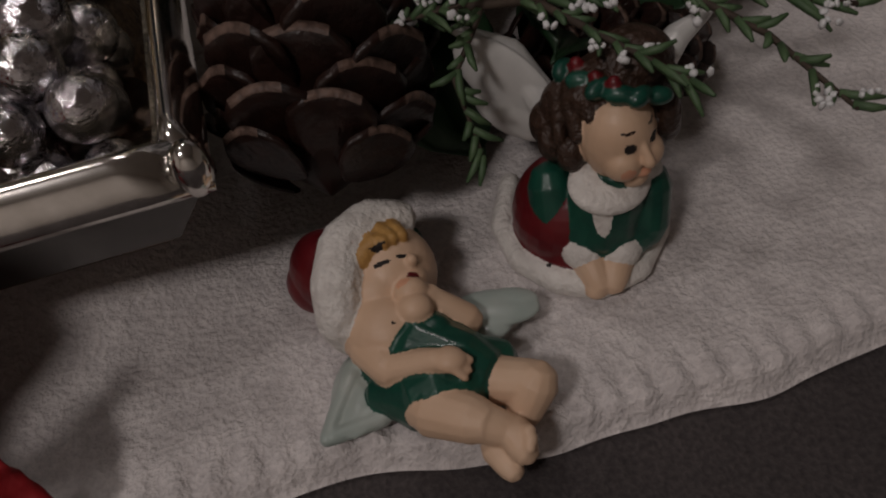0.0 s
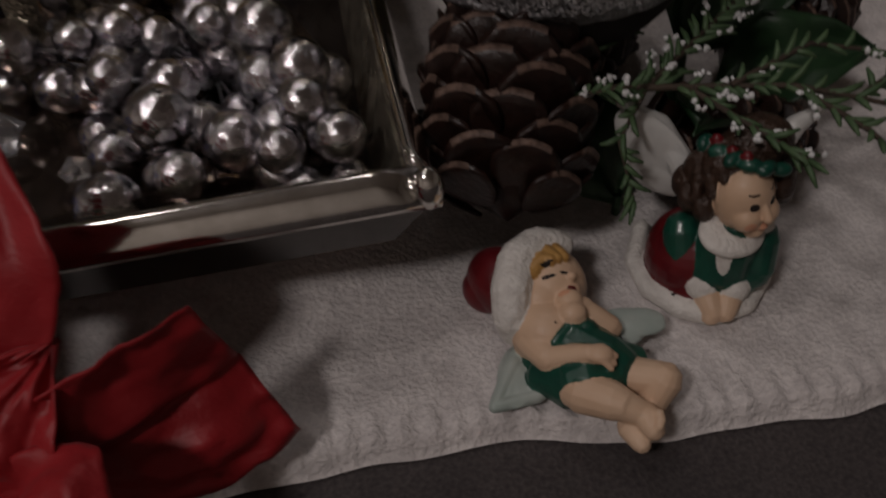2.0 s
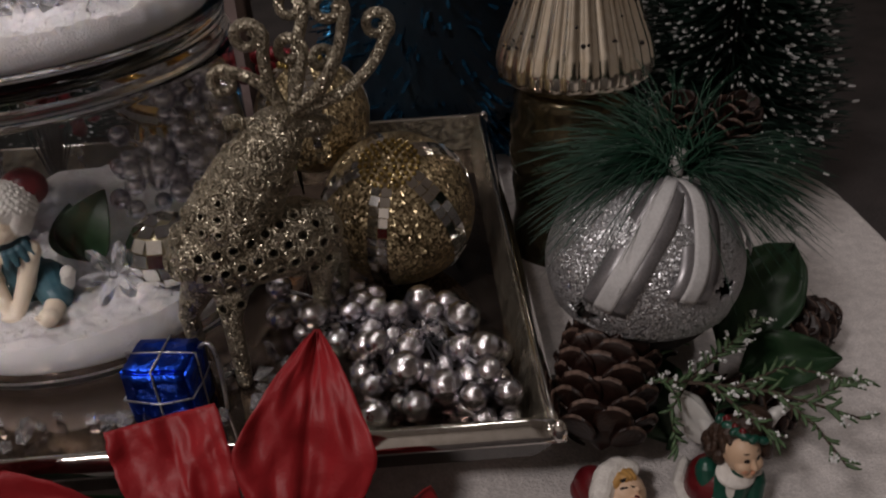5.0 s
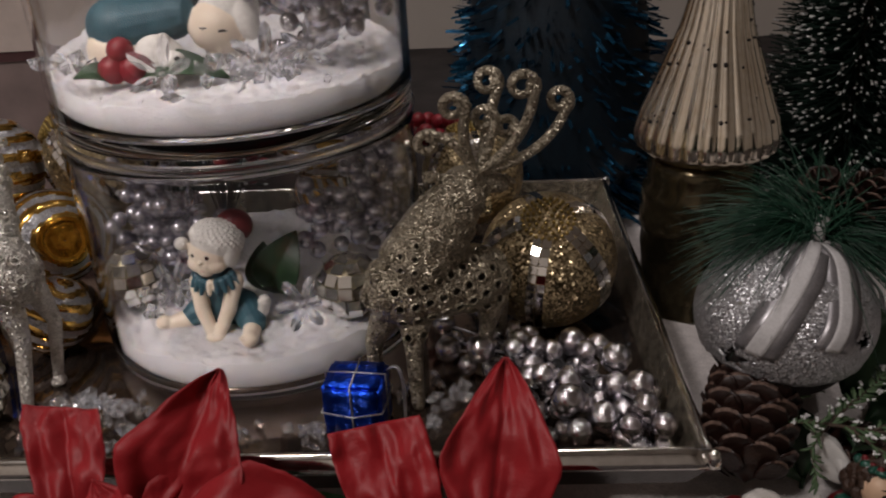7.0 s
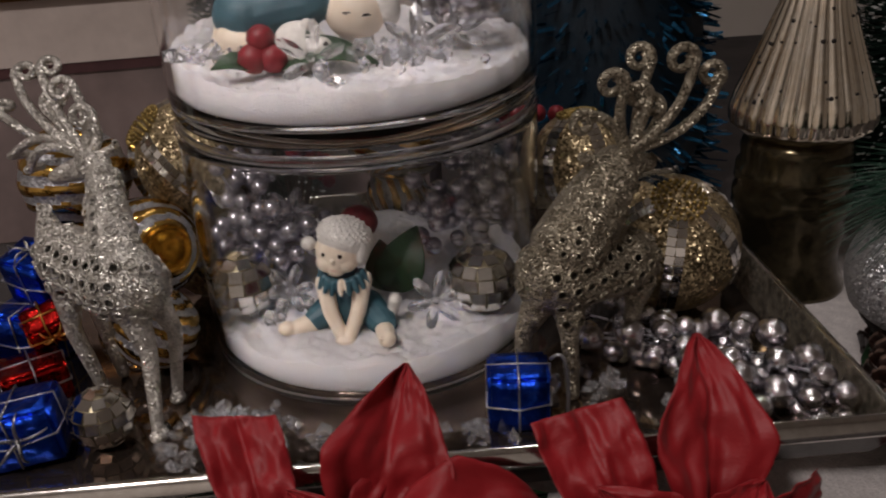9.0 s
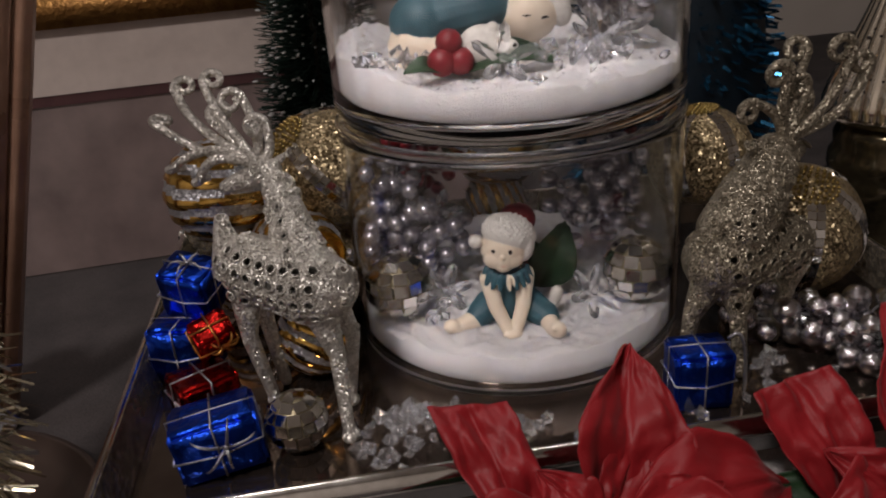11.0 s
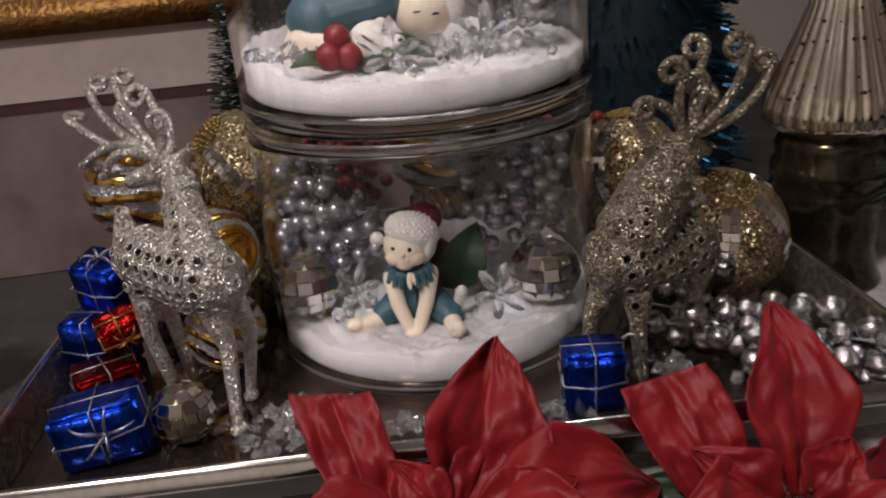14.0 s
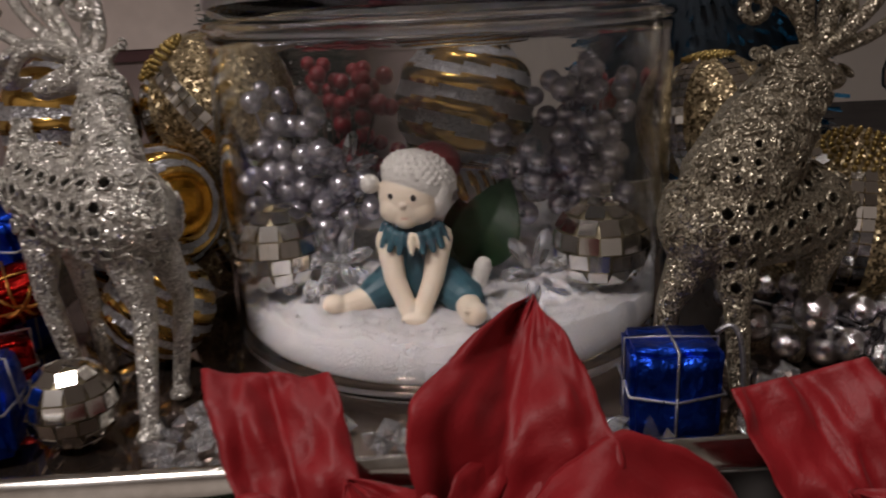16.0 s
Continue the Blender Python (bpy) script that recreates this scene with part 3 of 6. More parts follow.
for k in range(5):
    doll.append(("e", (-0.2158 + 0.0015 * k, 0.0828 + 0.0004 * k, 0.0602 - 0.0003 * k), 0.0012, (0, 0, 0), 0))
single("doll_figurine", fused("doll_figurine", doll, [M_PALE_SKIN, M_TEAL, M_WHITEPAINT, M_DARK, M_BLUSH, M_REDPAINT], 0.0004), None, "seated resin doll in a teal romper and knitted hat", "figurine")

# lying doll with a white bear in the upper jar
doll2 = [
    ("e", (-0.262, 0.130, 0.206), (0.0165, 0.0150, 0.0140), (0, 10, 0), 1),
    ("c", (-0.255, 0.128, 0.207), (-0.233, 0.124, 0.211), 0.0125, 0.0100, 1),
    ("c", (-0.270, 0.122, 0.198), (-0.248, 0.114, 0.192), 0.0070, 0.0060, 0),
    ("e", (-0.214, 0.124, 0.206), (0.0140, 0.0130, 0.0125), (0, 0, 0), 0),
    ("e", (-0.210, 0.128, 0.211), (0.0155, 0.0125, 0.0125), (0, -20, 0), 2),
    ("e", (-0.2005, 0.122, 0.209), (0.0060, 0.0070, 0.0100), (0, -20, 0), 2),
    ("e", (-0.238, 0.109, 0.196), (0.0120, 0.0085, 0.0100), (0, 20, 0), 2),
    ("e", (-0.2345, 0.1065, 0.2045), (0.0030, 0.0026, 0.0030), (0, 0, 0), 2),
    ("e", (-0.229, 0.1005, 0.1965), (0.0048, 0.0040, 0.0040), (0, 0, 0), 2),
    ("p", (-0.2265, 0.0965, 0.198), (0.0012, 0.0025, 0.0010), 3),
    ("p", (-0.2345, 0.1000, 0.2015), (0.0009, 0.0025, 0.0009), 3),
    ("p", (-0.2180, 0.1105, 0.2075), (0.0022, 0.0030, 0.0005), 3),
    ("p", (-0.2090, 0.1115, 0.2060), (0.0022, 0.0030, 0.0005), 3),
    ("c", (-0.272, 0.128, 0.198), (-0.272, 0.128, 0.180), 0.0080, 0.0080, 0),
    ("c", (-0.215, 0.128, 0.198), (-0.215, 0.128, 0.182), 0.0080, 0.0080, 2),
    ("c", (-0.238, 0.112, 0.190), (-0.238, 0.114, 0.180), 0.0070, 0.0070, 2),
]
single("doll_figurine", fused("doll_figurine", doll2, [M_PALE_SKIN, M_TEAL, M_WHITEPAINT, M_DARK], 0.0006), None, "sleeping resin doll in teal hugging a white bear", "figurine")


# ---- clear acrylic flowers and ice chips ----
def gem_mesh(name, n, rx, rz, h):
    bm = bmesh.new()
    top = bm.verts.new((0, 0, rz))
    bot = bm.verts.new((0, 0, -rz * 0.7))
    mid = [bm.verts.new((rx * math.cos(2 * math.pi * k / n), rx * h * math.sin(2 * math.pi * k / n), 0.12 * rz * (-1) ** k)) for k in range(n)]
    for k in range(n):
        bm.faces.new((mid[k], mid[(k + 1) % n], top))
        bm.faces.new((mid[(k + 1) % n], mid[k], bot))
    return mesh_of(name, bm, M_ICE, False)


PETAL_GEM = gem_mesh("acrylic_petal", 8, 0.0075, 0.0022, 0.42)
CHIPS = [gem_mesh("ice_chip", 5, 0.0046, 0.0034, 0.8), gem_mesh("ice_chip", 6, 0.0039, 0.0042, 0.65), gem_mesh("ice_chip", 7, 0.0054, 0.0028, 0.6)]
rnd = random.Random(5)


def acrylic_flower(c, face, n=6, s=1.0, label="clear faceted acrylic flower resting on the snow"):
    t = thing("acrylic_flower", c, label, "ornament", group="acrylic flowers")
    q = V(face).to_track_quat("Z", "Y").to_matrix().to_4x4()
    for k in range(n):
        m = Matrix.Translation(c) @ q @ pose(0, 0, 0, 0, 0, 360 * k / n + 9) @ pose(0.0088 * s, 0, 0.001, 0, -28, 0) @ Matrix.Diagonal((s, s, s, 1))
        o = put("acrylic_petal", PETAL_GEM, t, "", m)
        o.visible_shadow = False
    bm = bmesh.new()
    add_ball(bm, c, 0.0022 * s, 8, 6)
    part("flower_centre", bm, M_ICE, t, smooth=False).visible_shadow = False


def ice_heap(c, n, sx, sy, label, z=0.0):
    t = thing("ice_chip_cluster", c, label, "ornament", group="ice chips")
    for k in range(n):
        x, y = rnd.gauss(0, sx), rnd.gauss(0, sy)
        h = max(0.0, 1 - (x / (2 * sx)) ** 2 - (y / (2 * sy)) ** 2) * z
        m = Matrix.Translation(V(c) + V(x, y, 0.0022 + h * rnd.random())) @ pose(0, 0, 0, rnd.uniform(0, 360), rnd.uniform(0, 360), rnd.uniform(0, 360)) @ Matrix.Scale(rnd.uniform(0.7, 1.35), 4)
        o = put("ice_chip", CHIPS[k % 3], t, "", m)
        o.visible_shadow = False


acrylic_flower((-0.188, 0.105, 0.066), (0.1, -0.8, 0.6))
acrylic_flower((-0.2625, 0.124, 0.068), (-0.1, -0.8, 0.6), 6, 0.95)
acrylic_flower((-0.2605, 0.155, 0.098), (0, -0.9, 0.4), 6, 1.0, "clear faceted acrylic flower among silver berries")
acrylic_flower((-0.233, 0.092, 0.194), (0.0, -0.8, 0.6), 5, 1.0)
acrylic_flower((-0.188, 0.098, 0.197), (0.2, -0.7, 0.7), 5, 1.0)
acrylic_flower((-0.170, 0.110, 0.198), (0.3, -0.7, 0.7), 5, 0.9)
ice_heap((-0.262, 0.116, 0.0560), 8, 0.008, 0.008, "clear ice chips on the snow", 0.012)
ice_heap((-0.200, 0.098, 0.185), 26, 0.022, 0.010, "clear ice chips on the snow of the upper jar", 0.010)
ice_heap((-0.282, 0.110, 0.190), 12, 0.010, 0.010, "clear ice chips on the snow of the upper jar", 0.008)
ice_heap((-0.293, 0.055, ZF), 52, 0.012, 0.010, "heap of clear ice chips at the foot of the jar", 0.012)
ice_heap((-0.236, 0.040, ZF), 22, 0.028, 0.008, "clear ice chips strewn before the jar", 0.004)
ice_heap((-0.180, 0.040, ZF), 10, 0.010, 0.006, "clear ice chips beside a blue gift", 0.004)
ice_heap((-0.118, 0.062, ZF), 16, 0.012, 0.012, "clear ice chips under the reindeer", 0.005)

# ---- silver berry sprays ----
bm = bmesh.new()
bmesh.ops.create_icosphere(bm, subdivisions=3, radius=1)
PEARL = mesh_of("berry", bm, M_PEARL)
bm = bmesh.new()
bmesh.ops.create_icosphere(bm, subdivisions=3, radius=1)
for v in bm.verts:
    v.co *= 1 + 0.022 * noise.noise(v.co * 4)
BEAD = mesh_of("bead", bm, M_BEAD)
bm = bmesh.new()
bmesh.ops.create_icosphere(bm, subdivisions=2, radius=1)
REDB = mesh_of("berry", bm, M_BERRY)


def spray(name, label, root, blobs, mesh, pname, rlo, rhi, inside=None, stem=M_CORD, group="", seed=1):
    """Berries packed round some centres (x, y, z, spread, count), each wired to the root."""
    r = random.Random(seed)
    t = thing(name, root, label, "berry spray", group=group)
    done = []
    for bx, by, bz, spread, count in blobs:
        k = tries = 0
        while k < count and tries < 900:
            tries += 1
            p = V(bx + r.gauss(0, spread), by + r.gauss(0, spread), bz + r.gauss(0, spread * 0.75))
            s = r.uniform(rlo, rhi)
            if inside and not inside(p, s):
                continue
            if any((p - q).length < (s + w) * 0.86 for q, w in done):
                continue
            done.append((p, s))
            put(pname, mesh, t, "", Matrix.Translation(p) @ pose(0, 0, 0, r.uniform(0, 360), r.uniform(0, 360), 0) @ Matrix.Scale(s, 4))
            if k % 2 == 0:
                sb = bmesh.new()
                add_tube(sb, bezier(root, (V(root) + p) / 2 + V(0, 0, 0.004), p, 6), 0.0006, 5)
                part("wire_stem", sb, stem, t)
            k += 1
    return t


def in_jar(p, s):
    if (p - V(-0.288, 0.130, 0.0705)).length < 0.018 + s or (p - V(-0.163, 0.110, 0.0715)).length < 0.018 + s or p.y < 0.142:
        return False
    return math.hypot(p.x - JX, p.y - JY) < JR - 0.005 - s and 0.060 < p.z - s and p.z + s < 0.155


spray("silver_berry_spray", "spray of small silver pearl berries inside the glass jar", (-0.285, 0.19, 0.062), [(-0.290, 0.165, 0.092, 0.010, 30), (-0.272, 0.150, 0.086, 0.010, 22), (-0.290, 0.180, 0.115, 0.010, 16)], PEARL, "berry", 0.0042, 0.0056, in_jar, group="silver berries", seed=3)
spray("silver_berry_spray", "spray of small silver pearl berries inside the glass jar", (-0.150, 0.19, 0.066), [(-0.158, 0.165, 0.095, 0.012, 30), (-0.172, 0.150, 0.092, 0.010, 20), (-0.148, 0.185, 0.118, 0.010, 18)], PEARL, "berry", 0.0042, 0.0056, in_jar, group="silver berries", seed=4)


def in_upper(p, s):
    return math.hypot(p.x - JX, p.y - JY) < JR - 0.005 - s and 0.186 < p.z - s and p.z + s < 0.300


spray("silver_berry_spray", "spray of crinkled silver berries in the upper jar", (-0.170, 0.16, 0.188), [(-0.172, 0.135, 0.212, 0.012, 26), (-0.155, 0.140, 0.216, 0.010, 16)], BEAD, "berry", 0.0042, 0.0058, in_upper, group="silver berries", seed=6)
spray("red_berry_spray", "cluster of dark red berries behind the glass jar", (-0.275, 0.262, ZF + 0.002), [(-0.268, 0.262, 0.118, 0.010, 34), (-0.262, 0.266, 0.092, 0.009, 14)], REDB, "berry", 0.0040, 0.0052, lambda p, s: p.y > JY + 0.09, stem=M_BARK, seed=8)
spray("red_berry_spray", "few dark red berries beside the reindeer antlers", (-0.118, 0.236, ZF + 0.002), [(-0.124, 0.236, 0.112, 0.008, 10)], REDB, "berry", 0.0050, 0.0064, lambda p, s: math.hypot(p.x - JX, p.y - JY) > JR + 0.008, stem=M_BARK, seed=9)
# holly in the upper jar and a dark leaf behind the seated doll
holly = thing("holly_pick", (-0.257, 0.104, 0.184), "three red holly berries with dark green leaves", "ornament")
for bx, by, bz, br in ((-0.2585, 0.1035, 0.1925, 0.0068), (-0.2500, 0.1040, 0.1920, 0.0066), (-0.2545, 0.1055, 0.2005, 0.0062)):
    put("berry", REDB, holly, "", Matrix.Translation((bx, by, bz)) @ Matrix.Scale(br, 4))


def leaf_bm(base, tip, width, up, bow=0.2, fold=0.25, n=10, blunt=0.0, ripple=0.0, seed=0, edge=None, crease=0.0, pointed=False, m=10, crumple=0.0):
    bm = bmesh.new()
    base, tip, up = V(base), V(tip), V(up).normalized()
    d = tip - base
    side = d.cross(up).normalized()
    if edge:
        side = V(edge).normalized()
    nor = side.cross(d).normalized()
    if nor.dot(up) < 0:
        nor = -nor
    rows = []
    for i in range(n + 1):
        u = i / n
        prof = math.sin(math.pi * min(1, u ** 0.75 * (1 - blunt * 0.5)))
        if pointed:
            prof = math.sin(math.pi * 0.5 * u / 0.46) if u < 0.46 else ((1 - u) / 0.54) ** 0.95
        w = width * max(prof, 0.0) ** 0.8 if 0 < u else width * 0.10
        w = max(w, width * 0.03)
        c = base + d * u + nor * d.length * bow * math.sin(math.pi * u)
        row = []
        for j in range(-m, m + 1):
            v = j / m
            rp = ripple * width * noise.noise(V(u * 4 + seed, v * 2.2, seed * 1.7))
            rp += crease * width * (abs(math.sin(v * 5 + 2.5 * noise.noise(V(u * 2, seed, v)))) - 0.5) * 2 * u * (1 - 0.4 * u)
            rp += crease * 2.4 * width * abs(noise.noise(V(u * 6 + seed, v * 4, 7.0))) * u
            lw = 1.0
            if crumple:
                # stiff satin breaks into flat facets between sharp creases
                q = c + side * v * w
                near = noise.voronoi(q * 62 + V(seed, seed * 0.7, 0))[0]
                far = noise.voronoi(q * 170 + V(0, seed, seed * 1.3))[0]
                rp += crumple * (0.0030 * (near[1] - near[0]) + 0.0006 * (far[1] - far[0])) * (0.35 + 0.65 * min(1.0, 2.5 * u))
                rp += crumple * 0.0011 * (1 - min(1.0, abs(v) * 9)) * -1
                lw = 1 + 0.035 * noise.noise(V(u * 9 + seed, 4.0, v)) + 0.02 * noise.noise(V(u * 26, seed, v))
            row.append(bm.verts.new(c + side * v * w * lw + nor * (fold * abs(v) * w + rp)))
        rows.append(row)
    for a, b in zip(rows, rows[1:]):
        for j in range(2 * m):
            bm.faces.new((a[j], a[j + 1], b[j + 1], b[j]))
    return bm


def leaf_part(name, parent, mat, thick=0.0005, label="", **kw):
    o = part(name, leaf_bm(**kw), mat, parent, label)
    s = o.modifiers.new("thick", "SOLIDIFY")
    s.thickness = thick
    return o


leaf_part("leaf", holly, M_LEAF, base=(-0.258, 0.106, 0.187), tip=(-0.276, 0.100, 0.190), width=0.006, up=(0, -0.5, 1))
leaf_part("leaf", holly, M_LEAF, base=(-0.250, 0.106, 0.187), tip=(-0.205, 0.102, 0.187), width=0.008, up=(0, -0.6, 1))
dl = thing("green_leaf_pick", (-0.208, 0.132, 0.060), "dark green fabric leaf stuck in the snow", "leaf")
leaf_part("leaf", dl, M_LEAF, base=(-0.212, 0.130, 0.060), tip=(-0.194, 0.136, 0.094), width=0.013, up=(0, -1, 0.3))
leaf_part("leaf", dl, M_LEAF, base=(-0.212, 0.130, 0.060), tip=(-0.214, 0.140, 0.086), width=0.010, up=(0, -1, 0.3))

# ---- baubles ----
bm = bmesh.new()
add_box(bm, (-0.5, -0.5, -0.5), (0.5, 0.5, 0.5))
TILE = mesh_of("mirror_tile", bm, M_MIRROR, False)


def mirror_ball(c, r, label, rows=9):
    t = thing("mirror_ball", V(c) - V(0, 0, r), label, "bauble", group="mirror balls")
    bm = bmesh.new()
    add_ball(bm, c, r * 0.965, 32, 20)
    part("ball_core", bm, M_GROUT, t, "champagne glass core")
    rr = random.Random(int(abs(c[0]) * 1e4))
    for i in range(rows):
        th = math.pi * (i + 0.5) / rows
        n = max(3, int(round(2 * rows * math.sin(th) * 0.92)))
        for k in range(n):
            ph = 2 * math.pi * (k + 0.5 * (i % 2)) / n
            d = V(math.sin(th) * math.cos(ph), math.sin(th) * math.sin(ph), math.cos(th))
            w, h = 2 * math.pi * r * math.sin(th) / n * 0.9, math.pi * r / rows * 0.9
            q = d.to_track_quat("Z", "Y").to_matrix().to_4x4()
            m = Matrix.Translation(V(c) + d * r * 0.985) @ q @ pose(0, 0, 0, rr.uniform(-6, 6), rr.uniform(-6, 6), 0) @ Matrix.Diagonal((w, h, 0.0006, 1))
            put("mirror_tile", TILE, t, "", m)
    return t


mirror_ball((-0.286, 0.130, 0.0725), 0.0170, "small disco ball of mirror tiles on the snow", 8)
mirror_ball((-0.164, 0.111, 0.0735), 0.0170, "small disco ball of mirror tiles on the snow", 8)
mirror_ball((-0.3440, 0.059, ZF + 0.0145), 0.0142, "small disco ball of mirror tiles on the tray", 8)


def strip_ball(c, r, pole, angles, label, flip=0.0):
    """A gold glitter ball with strips of square mirror tiles running from a beaded crown."""
    t = thing("mirror_strip_bauble", V(c) - V(0, 0, r), label, "bauble", group="gold glitter baubles")
    bm = bmesh.new()
    add_ball(bm, c, r, 48, 32)
    part("ball", bm, M_GOLDG, t)
    ax = V(pole).normalized()
    q = ax.to_track_quat("Z", "Y").to_matrix()
    rr = random.Random(2)
    qi = q.inverted()
    for toward in angles:
        tl = qi @ V(toward)
        a = math.degrees(math.atan2(tl.y, tl.x))
        for row in range(15):
            th = radians(24 + row * 7.2)
            for col in (-0.5, 0.5):
                ph = radians(a) + col * 0.128 / max(0.3, math.sin(th))
                d = q @ V(math.sin(th) * math.cos(ph), math.sin(th) * math.sin(ph), math.cos(th))
                tang = (q @ V(math.cos(th) * math.cos(ph), math.cos(th) * math.sin(ph), -math.sin(th))).normalized()
                bx = tang.cross(d).normalized()
                rot = Matrix((bx, tang, d)).transposed().to_4x4()
                m = Matrix.Translation(V(c) + d * (r + 0.0002)) @ rot @ pose(0, 0, 0, rr.uniform(-6, 6), rr.uniform(-6, 6), 0) @ Matrix.Diagonal((r * 0.120, r * 0.116, 0.0008, 1))
                put("mirror_tile", TILE, t, "", m)
    bm = bmesh.new()
    for row in range(5):
        th = radians(3 + row * 4.4)
        n = 1 + row * 6
        for k in range(n):
            ph = 2 * math.pi * k / n
            d = q @ V(math.sin(th) * math.cos(ph), math.sin(th) * math.sin(ph), math.cos(th))
            add_ball(bm, V(c) + d * (r + 0.0008), 0.0012, 8, 6)
    part("bead_crown", bm, M_CROWN, t, "crown of tiny gold beads")
    return t


strip_ball((-0.0575, 0.141, ZF + 0.0385), 0.0375, (-0.05, -0.44, 0.90), ((-0.27, -0.95, -0.1), (0.62, -0.72, 0.2), (-0.97, -0.2, 0.3), (0.85, 0.5, 0), (-0.3, 0.9, 0)), "gold glitter bauble with strips of square mirrors on the tray")
strip_ball((-0.098, 0.178, 0.106), 0.0290, (-0.10, 0.10, 0.98), ((-0.75, -0.65, -0.1), (0.2, -0.97, 0.1), (0.8, 0.3, 0), (-0.3, 0.9, 0)), "gold glitter bauble behind the reindeer beside the jar")
strip_ball((-0.318, 0.196, 0.120), 0.034, (-0.62, -0.30, 0.72), ((0.15, -0.96, -0.2), (-0.6, -0.7, -0.4), (0.6, 0.3, 0.6), (0, 0.9, 0)), "gold glitter bauble with strips of square mirrors beside the jar")


def band_ball(c, r, axis, label, rosette=None):
    """Wavy gold ridges over glittered silver; the pole carries a gold rosette."""
    t = thing("banded_bauble", V(c) - V(0, 0, r), label, "bauble", group="banded baubles")
    q = V(axis).normalized().to_track_quat("Z", "Y").to_matrix().to_4x4()
    bm = bmesh.new()
    n, s = 60, 72
    loops = []
    for i in range(n + 1):
        th = math.pi * (0.004 + 0.992 * i / n)
        l = []
        for k in range(s):
            ph = 2 * math.pi * k / s
            wob = th + 0.05 * math.sin(3 * ph + 4 * th)
            rr = r * (1 + 0.022 * math.sin(wob * 16))
            l.append(bm.verts.new((rr * math.sin(th) * math.cos(ph), rr * math.sin(th) * math.sin(ph), rr * math.cos(th))))
        loops.append(l)
    for a, b in zip(loops, loops[1:]):
        for k in range(s):
            f = bm.faces.new((a[k], b[k], b[(k + 1) % s], a[(k + 1) % s]))
    for f in bm.faces:
        cc = f.calc_center_median()
        th = math.acos(max(-1, min(1, cc.z / cc.length)))
        ph = math.atan2(cc.y, cc.x)
        wob = th + 0.05 * math.sin(3 * ph + 4 * th)
        f.material_index = 0 if math.sin(wob * 16) > -0.1 or th < 0.22 else 1
    me = mesh_of("ball", bm, [M_GOLD, M_SILVERG])
    put("ball", me, t, "", Matrix.Translation(c) @ q)
    if rosette:
        bm = bmesh.new()
        d = V(rosette).normalized()
        add_lathe(bm, [(0.0004, r + 0.0010), (0.0040, r + 0.0018), (0.0085, r + 0.0004), (0.0100, r - 0.0008), (0.0108, r + 0.0012), (0.0124, r + 0.0014), (0.0134, r - 0.0030)], c, 36, axis=tuple(d), wave=lambda a, z: 0.03 * math.sin(3 * a))
        part("rosette", bm, M_AMBER, t, "amber gold rosette")
    return t


band_ball((-0.3405, 0.158, 0.083), 0.0275, (0.62, -0.72, 0.26), "bauble with wavy gold and silver glitter bands leaning on the jar", (0.62, -0.72, 0.26))
band_ball((-0.3790, 0.183, 0.1180), 0.0290, (0.1, 0.2, 1), "bauble with wavy gold and silver glitter bands behind the reindeer")
band_ball((-0.333, 0.122, ZF + 0.0225), 0.0215, (0.6, 0.2, 1), "gold and silver banded bauble in shadow under the reindeer")
band_ball((-0.200, 0.2905, 0.104), 0.0410, (0.25, 0.1, 1), "gold and silver banded bauble behind the glass jar")
band_ball((-0.204, 0.284, ZF + 0.0235), 0.0225, (1, 0.1, 0.3), "gold and silver banded bauble in shadow behind the jar")
strip_ball((-0.318, 0.200, ZF + 0.0260), 0.0255, (-0.4, -0.4, 0.8), ((0, -1, 0), (0.7, -0.7, 0)), "gold glitter bauble in shadow on the tray")
band_ball((-0.372, 0.200, ZF + 0.0245), 0.0240, (0.3, 0.2, 1), "gold and silver banded bauble in shadow on the tray")


